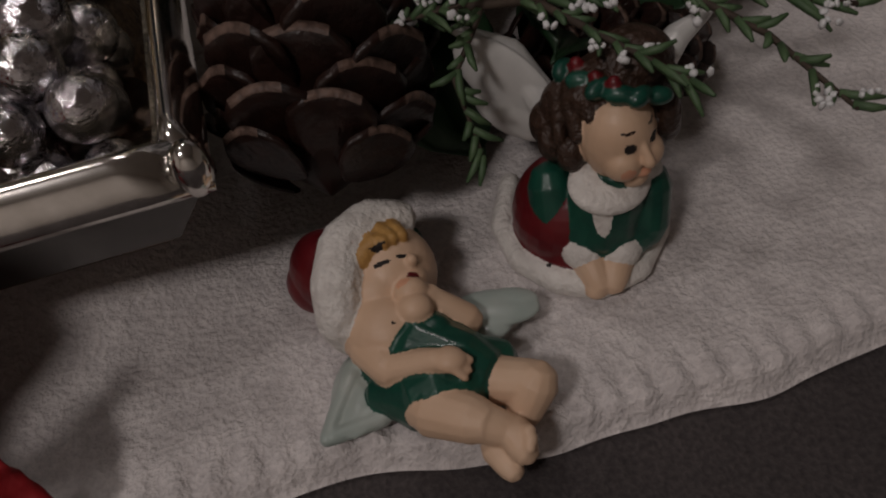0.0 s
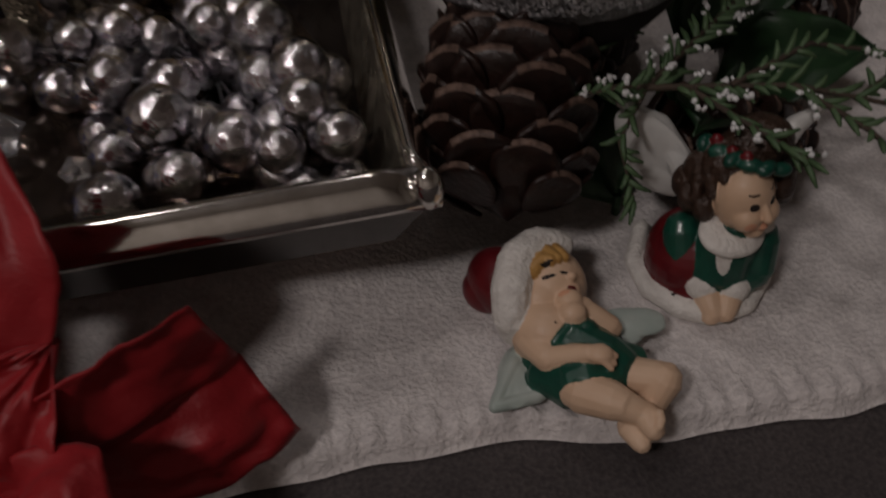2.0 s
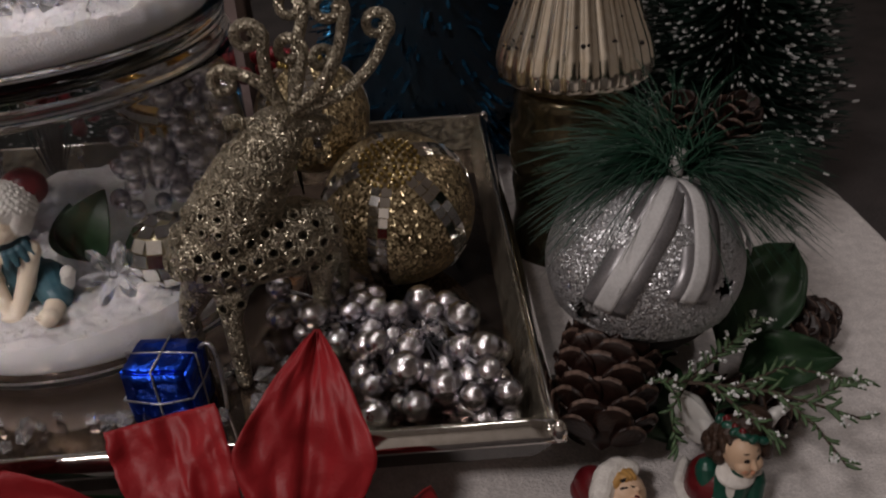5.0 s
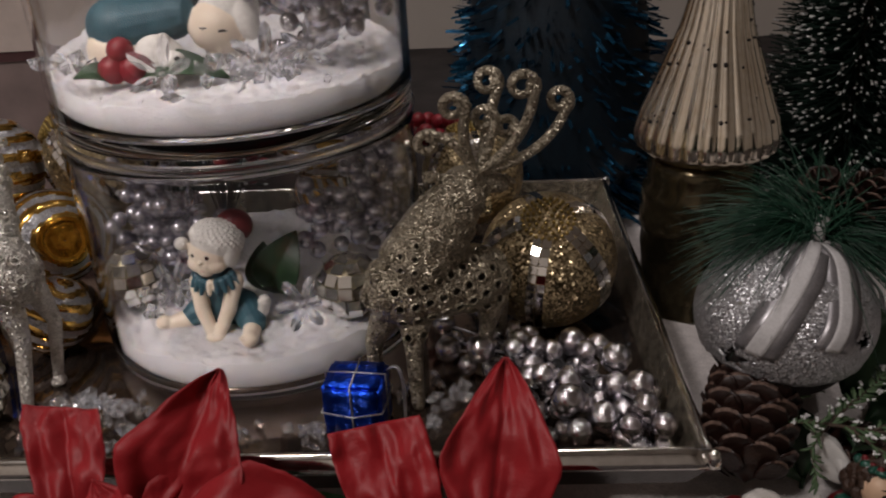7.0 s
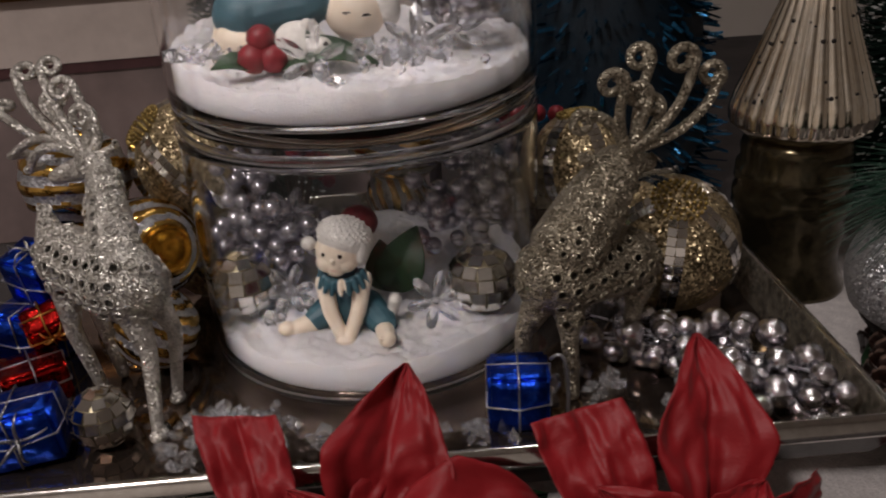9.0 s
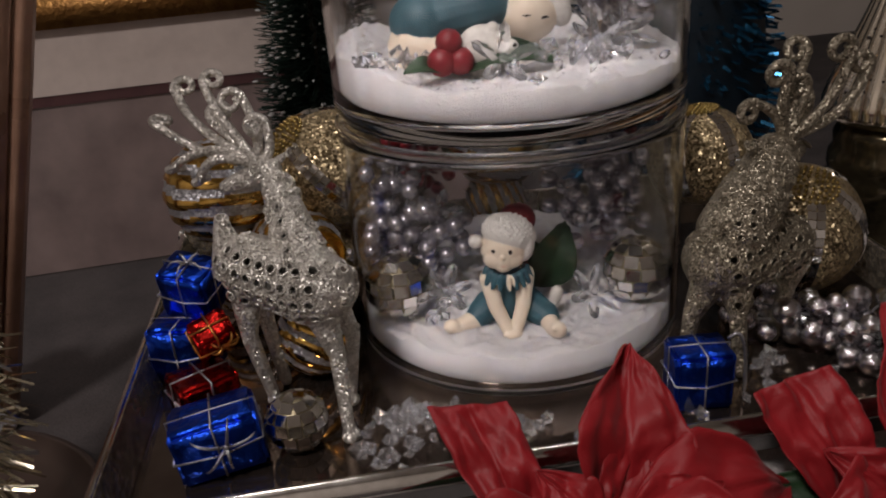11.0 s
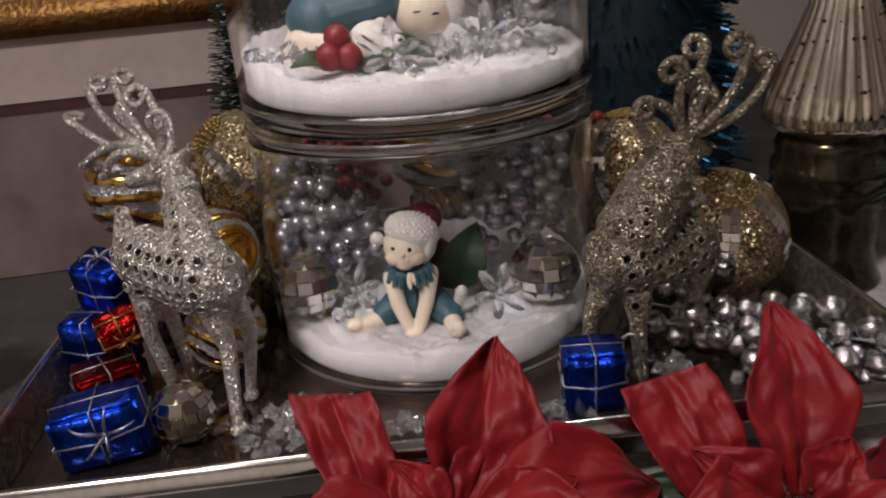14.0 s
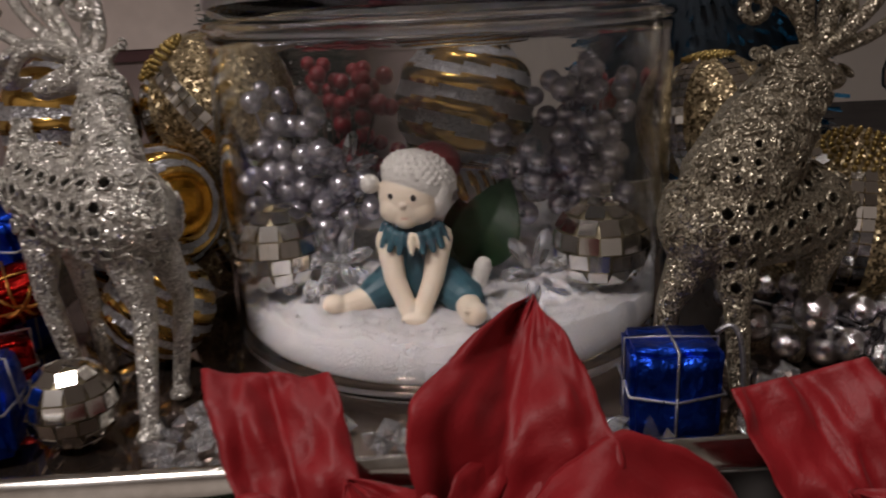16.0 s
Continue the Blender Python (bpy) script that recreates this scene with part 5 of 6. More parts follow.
# ---- pine cones ----
def scale_mesh():
    bm = bmesh.new()
    n, m = 6, 4
    rows = []
    for i in range(n + 1):
        u = i / n
        w = 0.25 + 0.75 * math.sin(min(1.0, u * 1.15) * math.pi * 0.62)
        if u > 0.8:
            w *= 1 - 0.35 * ((u - 0.8) / 0.2) ** 2
        rows.append([(u, v * w * 0.5, 0.20 * u * u + 0.06 * (1 - (j / m) ** 2) * u) for j in range(-m, m + 1) for v in (j / m,)])
    top = [[bm.verts.new((x - 0.10 * abs(y) * x, y, z + 0.022 + 0.05 * max(0, x - 0.45) ** 1.2)) for x, y, z in r] for r in rows]
    bot = [[bm.verts.new((x * (0.96 - 0.10 * abs(y)), y * 0.95, z - 0.022 - 0.03 * max(0, x - 0.5))) for x, y, z in r] for r in rows]
    k = 2 * m
    for a, b in zip(top, top[1:]):
        for j in range(k):
            bm.faces.new((a[j], b[j], b[j + 1], a[j + 1]))
    for a, b in zip(bot, bot[1:]):
        for j in range(k):
            bm.faces.new((a[j], a[j + 1], b[j + 1], b[j]))
    for j in range(k):
        f = bm.faces.new((top[-1][j], bot[-1][j], bot[-1][j + 1], top[-1][j + 1]))
        f.material_index = 1
    for a, b, c, d in zip(top, top[1:], bot, bot[1:]):
        bm.faces.new((a[0], c[0], d[0], b[0]))
        bm.faces.new((a[k], b[k], d[k], c[k]))
    for f in bm.faces:
        if f.calc_center_median().x > 0.93:
            f.material_index = 1
    bmesh.ops.recalc_face_normals(bm, faces=bm.faces)
    return mesh_of("cone_scale", bm, [M_CONE, M_CONETIP])


SCALE = scale_mesh()


def pine_cone(c, axis, length, r, label, n=70, group="pine cones"):
    t = thing("pine_cone", V(c) - V(0, 0, r * 0.8), label, "pine cone", group=group)
    q = V(axis).normalized().to_track_quat("Z", "Y").to_matrix().to_4x4()
    bm = bmesh.new()
    add_lathe(bm, [(0.0003, -length * 0.48), (r * 0.42, -length * 0.36), (r * 0.5, -length * 0.1), (r * 0.36, length * 0.25), (0.0003, length * 0.46)], c, 14, axis=axis)
    part("cone_core", bm, M_CONE, t)
    for k in range(n):
        u = (k + 0.5) / n
        a = k * 137.5
        z = (u - 0.5) * length * 0.92
        rr = r * (0.40 + 0.60 * math.sin(math.pi * min(1, 0.18 + 0.80 * u)) ** 0.8)
        s = rr * 0.70
        m = Matrix.Translation(c) @ q @ pose(0, 0, z, 0, 0, a) @ pose(rr * 0.32, 0, 0, (k * 37 % 17) - 8, -14 - 36 * u + (k * 53 % 15) - 7, (k * 29 % 13) - 6) @ Matrix.Diagonal((s * (0.92 + 0.02 * (k % 7)), s * 1.0, s * 1.1, 1))
        put("cone_scale", SCALE, t, "", m)
    return t


pine_cone((0.0225, 0.0330, 0.0420), (0.20, 0.70, 0.66), 0.056, 0.0260, "large open brown pine cone with pale tips leaning on the tray", 84)
pine_cone((0.118, 0.080, 0.0220), (0.9, 0.3, 0.1), 0.046, 0.0190, "dark brown pine cone lying behind the sprig", 76)
pine_cone((0.056, 0.094, 0.0260), (0.7, 0.7, 0.0), 0.052, 0.0240, "brown pine cone in shadow under the bell", 70)
pine_cone((0.078, 0.036, 0.0195), (0.9, -0.2, 0.0), 0.044, 0.0170, "brown pine cone in shadow behind the kneeling elf", 66)

# ---- large glitter jingle bell with its greenery ----
BC, BR = V(0.0425, 0.0630, 0.0800), 0.0395
bell = thing("jingle_bell", (0.0425, 0.063, 0.047), "large silver glitter bell with star cutouts and white ribbon", "bell")
bm = bmesh.new()
star = (V(0.56, -0.80, 0.12)).normalized()
star2 = (V(-0.74, -0.62, -0.22)).normalized()
bmesh.ops.create_icosphere(bm, subdivisions=6, radius=1)


def in_star(d, s, r=0.24):
    e = d - s * d.dot(s)
    if d.dot(s) < 0.6:
        return False
    up = (V(0, 0, 1) - s * s.z).normalized()
    a = math.atan2(e.dot(up), e.dot(s.cross(up))) - math.pi / 2
    k = (a / (2 * math.pi / 5)) % 1.0
    lim = r * (1 - 0.62 * (1 - abs(2 * k - 1)))
    return e.length < lim


bmesh.ops.delete(bm, geom=[f for f in bm.faces if in_star(f.calc_center_median().normalized(), star, 0.16) or in_star(f.calc_center_median().normalized(), star2, 0.20)], context="FACES")
for v in bm.verts:
    d = v.co.normalized()
    k = 1.0
    if abs(d.z + 0.42) < 0.05:
        k += 0.015 * (1 - abs(d.z + 0.42) / 0.05)
    v.co = BC + V(d.x * BR, d.y * BR, d.z * BR * (0.88 if d.z > -0.42 else 0.80)) * k
bmesh.ops.solidify(bm, geom=bm.faces, thickness=0.0012)
part("bell_shell", bm, M_SILVERG, bell)
# dark ball fills the hollow, its colour standing in for the shade inside
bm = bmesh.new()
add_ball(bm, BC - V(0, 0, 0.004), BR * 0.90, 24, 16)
part("bell_hollow_shade", bm, M_DARK, bell, "dark ball standing in for the shade inside the bell")
POLE = (V(0.28, 0.10, 0.95)).normalized()
pole_at = BC + V(POLE.x, POLE.y, POLE.z * 0.88) * BR


def ribbon(end, width, parent, label):
    e = V(end).normalized()
    ang = POLE.angle(e)
    axs = POLE.cross(e).normalized()
    under = parent
    for name, w, lift, mat in (("ribbon_edge", width, 0.0008, M_RIBBONG), ("ribbon_centre", width * 0.42, 0.0013, M_RIBBON)):
        bm = bmesh.new()
        rows = []
        n = 26
        for i in range(n + 1):
            a = ang * (0.05 + 0.95 * i / n)
            d = Matrix.Rotation(a, 3, axs) @ POLE
            sway = 0.08 * math.sin(3.2 * i / n)
            d = (d + axs * sway).normalized()
            p = BC + V(d.x, d.y, d.z * 0.88) * (BR + lift + 0.0012 * math.sin(9 * i / n))
            ww = w * (0.62 + 0.38 * min(1, i / n * 2.5))
            rows.append([bm.verts.new(p + axs * ww * s - d * (ww * s) ** 2 / (2 * BR)) for s in (-1, -0.5, 0, 0.5, 1)])
        for r0, r1 in zip(rows, rows[1:]):
            for j in range(4):
                bm.faces.new((r0[j], r0[j + 1], r1[j + 1], r1[j]))
        o = part(name, bm, mat, under, label)
        under = o
        s = o.modifiers.new("thick", "SOLIDIFY")
        s.thickness = 0.0004


ribbon((-0.56, -0.78, 0.00), 0.0088, bell, "white striped ribbon tail")
ribbon((0.12, -0.95, 0.14), 0.0078, bell, "white striped ribbon tail")
ribbon((0.95, -0.20, 0.15), 0.0060, bell, "white striped ribbon tail")


def needle_tuft(parent, root, dirs, count, length, seed, name="needles", r=0.00028, mat=None):
    rr = random.Random(seed)
    bm = bmesh.new()
    for k in range(count):
        d = V(dirs[k % len(dirs)]).normalized() + V(rr.gauss(0, 0.30), rr.gauss(0, 0.30), rr.gauss(0, 0.20))
        d.normalize()
        L = length * rr.uniform(0.55, 1.1)
        st = V(root) + V(rr.gauss(0, 0.004), rr.gauss(0, 0.004), rr.gauss(0, 0.003))
        pts = [st + d * L * u + V(0, 0, -0.34 * L * u * u) for u in (0, 0.35, 0.7, 1)]
        add_tube(bm, pts, [r, r, r * 0.8, r * 0.25], 3, cap=False)
    return part(name, bm, mat or M_NEEDLE, parent)


pick = thing("pine_pick", pole_at - V(0, 0, 0.002), "green pine needle pick with two small cones on the bell", "greenery")
needle_tuft(pick, pole_at + V(0, 0.010, 0.004), [(-1, -0.1, 0.12), (-0.95, -0.35, 0.0), (-0.8, 0.2, 0.3), (-1.0, -0.2, -0.1), (-0.8, -0.6, -0.12)], 420, 0.056, 3)
needle_tuft(pick, pole_at + V(0.006, 0.010, 0.003), [(1, -0.35, -0.05), (0.9, -0.6, -0.2), (1.0, 0.1, 0.15), (0.8, -0.3, 0.2)], 340, 0.054, 4)
needle_tuft(pick, pole_at + V(0, 0, 0.010), [(0.2, 0.6, 0.6), (-0.4, 0.5, 0.7), (0.6, 0.6, 0.4)], 160, 0.05, 5)
bm = bmesh.new()
add_tube(bm, [pole_at, pole_at + V(0, 0, 0.006), pole_at + V(0.002, 0.002, 0.012)], 0.003, 8)
part("stem", bm, M_RIBBON, pick, "whitish bound stem")
pine_cone(pole_at + V(0.004, 0.014, 0.014), (-0.1, -0.3, 1), 0.028, 0.0140, "small brown pine cone on the bell", 40, "small cones")
pine_cone(pole_at + V(0.024, 0.014, 0.012), (0.3, -0.3, 1), 0.028, 0.0140, "small brown pine cone on the bell", 40, "small cones")

# dark leaves between bell, cones and sprig
for i, (b0, t0, w0) in enumerate((((0.085, 0.075, 0.022), (0.130, 0.112, 0.050), 0.018), ((0.090, 0.060, 0.016), (0.128, 0.050, 0.030), 0.014), ((0.050, 0.030, 0.010), (0.030, 0.072, 0.030), 0.016), ((0.070, 0.045, 0.012), (0.062, 0.016, 0.040), 0.013), ((0.030, 0.085, 0.010), (0.012, 0.055, 0.050), 0.014))):
    lf = thing("green_leaf", b0, "dark green artificial leaf tucked under the bell", "leaf", group="dark leaves")
    leaf_part("blade", lf, M_LEAF, 0.0005, base=b0, tip=t0, width=w0, up=(0.1, -0.5, 0.9), bow=0.18, fold=0.3, ripple=0.3, seed=i * 2.1)
    bm = bmesh.new()
    add_tube(bm, [V(b0) + V(0, 0, 0.001), V(b0[0], b0[1], 0.0045)], 0.0012, 6)
    part("stalk", bm, M_LEAF, lf)


# ---- frosted juniper sprig over the kneeling elf ----
sprig = thing("juniper_sprig", (0.030, 0.034, 0.045), "flat juniper sprig with white frosted tips over the elf", "greenery")
rs = random.Random(12)
lb, fb = bmesh.new(), bmesh.new()


def twig(pts, r, dens=900, side=0.010, frost=0.35):
    pts = [V(p) for p in pts]
    cur = []
    for i in range(len(pts) - 1):
        for k in range(8):
            cur.append(pts[i].lerp(pts[i + 1], k / 8))
    cur.append(pts[-1])
    sb = bmesh.new()
    add_tube(sb, cur, [r * (1 - 0.6 * i / len(cur)) for i in range(len(cur))], 6)
    part("stem", sb, M_BARK, sprig)
    for i in range(1, len(cur)):
        d = (cur[i] - cur[i - 1])
        L = d.length
        d.normalize()
        sd = d.cross(V(0, -0.5, 1)).normalized()
        for k in range(max(1, int(L * dens))):
            p = cur[i - 1].lerp(cur[i], rs.random())
            s = rs.choice((-1, 1))
            q = p + (d * rs.uniform(0.5, 1.0) + sd * s * rs.uniform(0.4, 0.9) + V(0, 0, rs.uniform(-0.2, 0.4))).normalized() * side * rs.uniform(0.35, 0.8)
            add_tube(lb, [p, (p + q) / 2 + d * 0.0004, q], [0.0007, 0.00075, 0.0003], 5)
            if rs.random() < frost:
                for z in range(4):
                    g = q.lerp(p, rs.uniform(-0.1, 0.45)) + V(rs.gauss(0, 0.0006), rs.gauss(0, 0.0006), 0.0006)
                    add_ball(fb, g, (rs.uniform(0.0004, 0.0011), rs.uniform(0.0004, 0.0011), rs.uniform(0.0003, 0.0007)), 5, 4, (rs.uniform(0, 360), rs.uniform(0, 360), 0))


S0, S1, S2, S3 = V(0.030, 0.034, 0.045), V(0.050, 0.019, 0.051), V(0.078, 0.008, 0.053), V(0.106, -0.004, 0.048)
twig([S0, S1, S2, S3], 0.0011, 620)
twig([S1, (0.070, 0.034, 0.054), (0.091, 0.054, 0.052)], 0.0009, 800, 0.011, 0.5)
twig([(0.058, 0.014, 0.052), (0.066, 0.000, 0.050), (0.074, -0.010, 0.047)], 0.0008, 800, 0.010, 0.25)
twig([S2, (0.088, -0.006, 0.049), (0.092, -0.024, 0.046)], 0.0008, 600, 0.009, 0.3)
twig([(0.066, 0.012, 0.053), (0.086, 0.018, 0.056), (0.110, 0.012, 0.052)], 0.0008, 600, 0.010, 0.35)
twig([(0.092, 0.004, 0.051), (0.104, 0.010, 0.052), (0.116, 0.014, 0.050)], 0.0007, 600, 0.009, 0.3)
twig([S0, (0.046, 0.038, 0.052), (0.060, 0.050, 0.054)], 0.0008, 700, 0.009, 0.5)
twig([S1, (0.042, 0.012, 0.043), (0.044, 0.004, 0.030)], 0.0006, 500, 0.008, 0.1)
twig([S0, (0.034, 0.022, 0.050), (0.046, 0.016, 0.054)], 0.0007, 700, 0.008, 0.55)
part("foliage", lb, M_JUNIPER, sprig, "grey-green scale leaves")
part("frost", fb, M_FROST, sprig, "white flocked frost")
bm = bmesh.new()
add_tube(bm, [S0, (0.028, 0.040, 0.030), (0.030, 0.044, 0.006)], 0.0012, 6)
part("stem", bm, M_BARK, sprig)

# ---- the two resin elves on the cloth ----
sleeping = [
    ("e", (0.0132, 0.0055, 0.0130), (0.0074, 0.0090, 0.0085), (0, 0, 30), 2),
    ("e", (0.0093, 0.0061, 0.0105), (0.0050, 0.0060, 0.0055), (0, 0, 30), 2),
    ("c", (0.0269, 0.0058, 0.0215), (0.0219, 0.0061, 0.0225), 0.0036, 0.0042, 3),
    ("c", (0.0219, 0.0061, 0.0225), (0.0164, 0.0022, 0.0225), 0.0042, 0.0046, 3),
    ("c", (0.0164, 0.0022, 0.0225), (0.0133, -0.0044, 0.0205), 0.0046, 0.0046, 3),
    ("c", (0.0133, -0.0044, 0.0205), (0.0122, -0.0085, 0.0165), 0.0046, 0.0042, 3),
    ("c", (0.0122, -0.0085, 0.0165), (0.0126, -0.0090, 0.0120), 0.0042, 0.0034, 3),
    ("e", (0.0229, -0.0008, 0.0155), (0.0086, 0.0092, 0.0086), (0, 0, 0), 0),
    ("e", (0.0200, -0.0052, 0.0160), (0.0062, 0.0054, 0.0058), (0, 0, 0), 0),
    ("e", (0.0250, -0.0059, 0.0180), (0.0040, 0.0038, 0.0038), (0, 0, 0), 0),
    ("e", (0.0267, -0.0054, 0.0222), (0.0011, 0.0011, 0.0011), (0, 0, 0), 0),
    ("e", (0.0250, -0.0099, 0.0195), (0.0030, 0.0026, 0.0026), (0, 0, 0), 0),
    ("c", (0.0184, -0.0022, 0.0225), (0.0213, -0.0008, 0.0242), 0.0022, 0.0016, 4),
    ("c", (0.0207, 0.0004, 0.0232), (0.0229, -0.0018, 0.0246), 0.0022, 0.0013, 4),
    ("c", (0.0227, 0.0027, 0.0230), (0.0246, -0.0014, 0.0244), 0.0022, 0.0012, 4),
    ("c", (0.0247, 0.0034, 0.0225), (0.0265, -0.0008, 0.0238), 0.0022, 0.0012, 4),
    ("c", (0.0194, 0.0024, 0.0195), (0.0261, 0.0056, 0.0195), 0.0036, 0.0034, 4),
    ("c", (0.0173, -0.0010, 0.0195), (0.0138, -0.0079, 0.0150), 0.0022, 0.0016, 4),
    ("e", (0.0194, -0.0114, 0.0125), (0.0085, 0.0075, 0.0075), (0, 0, -40), 0),
    ("c", (0.0232, -0.0161, 0.0118), (0.0300, -0.0226, 0.0115), 0.0070, 0.0064, 1),
    ("e", (0.0266, -0.0160, 0.0158), (0.0034, 0.0030, 0.0028), (0, 0, -30), 1),
    ("c", (0.0304, -0.0215, 0.0110), (0.0353, -0.0218, 0.0105), 0.0060, 0.0038, 1),
    ("c", (0.0210, -0.0225, 0.0090), (0.0165, -0.0204, 0.0085), 0.0066, 0.0040, 1),
    ("c", (0.0235, -0.0248, 0.0110), (0.0285, -0.0244, 0.0110), 0.0062, 0.0060, 1),
    ("c", (0.0155, -0.0135, 0.0130), (0.0178, -0.0194, 0.0135), 0.0037, 0.0032, 0),
    ("c", (0.0178, -0.0194, 0.0132), (0.0254, -0.0238, 0.0182), 0.0030, 0.0020, 0),
    ("e", (0.0270, -0.0247, 0.0186), (0.0028, 0.0024, 0.0018), (0, 0, -20), 0),
    ("c", (0.0280, -0.0258, 0.0186), (0.0296, -0.0268, 0.0172), 0.0008, 0.0006, 0),
    ("c", (0.0272, -0.0266, 0.0184), (0.0286, -0.0279, 0.0170), 0.0008, 0.0006, 0),
    ("c", (0.0284, -0.0244, 0.0190), (0.0302, -0.0254, 0.0178), 0.0009, 0.0007, 0),
    ("c", (0.0257, -0.0115, 0.0175), (0.0277, -0.0106, 0.0175), 0.0026, 0.0025, 0),
    ("c", (0.0277, -0.0106, 0.0175), (0.0331, -0.0140, 0.0130), 0.0023, 0.0028, 0),
    ("e", (0.0248, -0.0131, 0.0190), (0.0030, 0.0028, 0.0026), (0, 0, 0), 0),
    ("c", (0.0227, -0.0275, 0.0110), (0.0282, -0.0329, 0.0125), 0.0049, 0.0040, 0),
    ("c", (0.0282, -0.0329, 0.0125), (0.0333, -0.0362, 0.0110), 0.0037, 0.0026, 0),
    ("c", (0.0334, -0.0365, 0.0110), (0.0338, -0.0393, 0.0105), 0.0030, 0.0025, 0),
    ("c", (0.0343, -0.0264, 0.0110), (0.0392, -0.0299, 0.0130), 0.0042, 0.0037, 0),
    ("c", (0.0393, -0.0302, 0.0130), (0.0363, -0.0324, 0.0090), 0.0039, 0.0030, 0),
    ("c", (0.0363, -0.0324, 0.0090), (0.0301, -0.0361, 0.0075), 0.0026, 0.0023, 0),
    ("c", (0.0301, -0.0361, 0.0075), (0.0313, -0.0401, 0.0072), 0.0026, 0.0021, 0),
    ("e", (0.0351, -0.0381, 0.0132), 0.0013, (0, 0, 0), 0),
    ("e", (0.0350, -0.0393, 0.0130), 0.0012, (0, 0, 0), 0),
    ("e", (0.0344, -0.0403, 0.0125), 0.0011, (0, 0, 0), 0),
    ("e", (0.0338, -0.0405, 0.0115), 0.0010, (0, 0, 0), 0),
    ("e", (0.0116, -0.0186, 0.0068), (0.0072, 0.0024, 0.0016), (0, 0, 62), 5),
    ("e", (0.0108, -0.0171, 0.0068), (0.0086, 0.0040, 0.0014), (0, 0, 70), 5),
    ("e", (0.0126, -0.0208, 0.0068), (0.0068, 0.0034, 0.0014), (0, 0, 40), 5),
    ("c", (0.0122, -0.0128, 0.0070), (0.0046, -0.0242, 0.0066), 0.0024, 0.0014, 5),
    ("c", (0.0054, -0.0242, 0.0066), (0.0143, -0.0236, 0.0066), 0.0014, 0.0016, 5),
    ("e", (0.0390, -0.0112, 0.0100), (0.0080, 0.0042, 0.0014), (0, 0, -18), 5),
    ("e", (0.0419, -0.0107, 0.0100), (0.0052, 0.0030, 0.0014), (0, 0, -18), 5),
    ("e", (0.0371, -0.0137, 0.0090), (0.0052, 0.0034, 0.0014), (0, 0, 20), 5),
    ("e", (0.0284, -0.0007, 0.0170), 0.0018, (0, 0, 0), 2),
    ("e", (0.0291, 0.0041, 0.0170), (0.0016, 0.0030, 0.0014), (0, 0, 0), 1),
    ("e", (0.0290, -0.0016, 0.0150), 0.0014, (0, 0, 0), 2),
    ("e", (0.0244, -0.0170, 0.0080), (0.0130, 0.0090, 0.0040), (0, 0, -40), 1),
    ("p", (0.0216, -0.0049, 0.0235), (0.0016, 0.00045, 0.0040), 6),
    
    ("p", (0.0218, -0.0026, 0.0240), (0.0015, 0.00035, 0.0040), 6),
    ("p", (0.0253, -0.0045, 0.0240), (0.0010, 0.0004, 0.0040), 6),
    ("p", (0.0261, -0.0079, 0.0215), (0.0010, 0.0007, 0.0030), 7),
    ("p", (0.0235, -0.0089, 0.0235), (0.0020, 0.0015, 0.0030), 8),
    ("p", (0.0205, -0.0148, 0.0180), (0.0003, 0.0003, 0.0030), 6),
]
single("sleeping_elf_figurine", fused("sleeping_elf_figurine", sleeping, [M_RESIN_SKIN, M_GREEN, M_REDPAINT, M_WHITEPAINT, M_HAIR, M_WING, M_DARK, M_REDPAINT, M_FLUSH], 0.00034, 2), None,
       "painted resin elf asleep on its back in a red hat", "figurine")

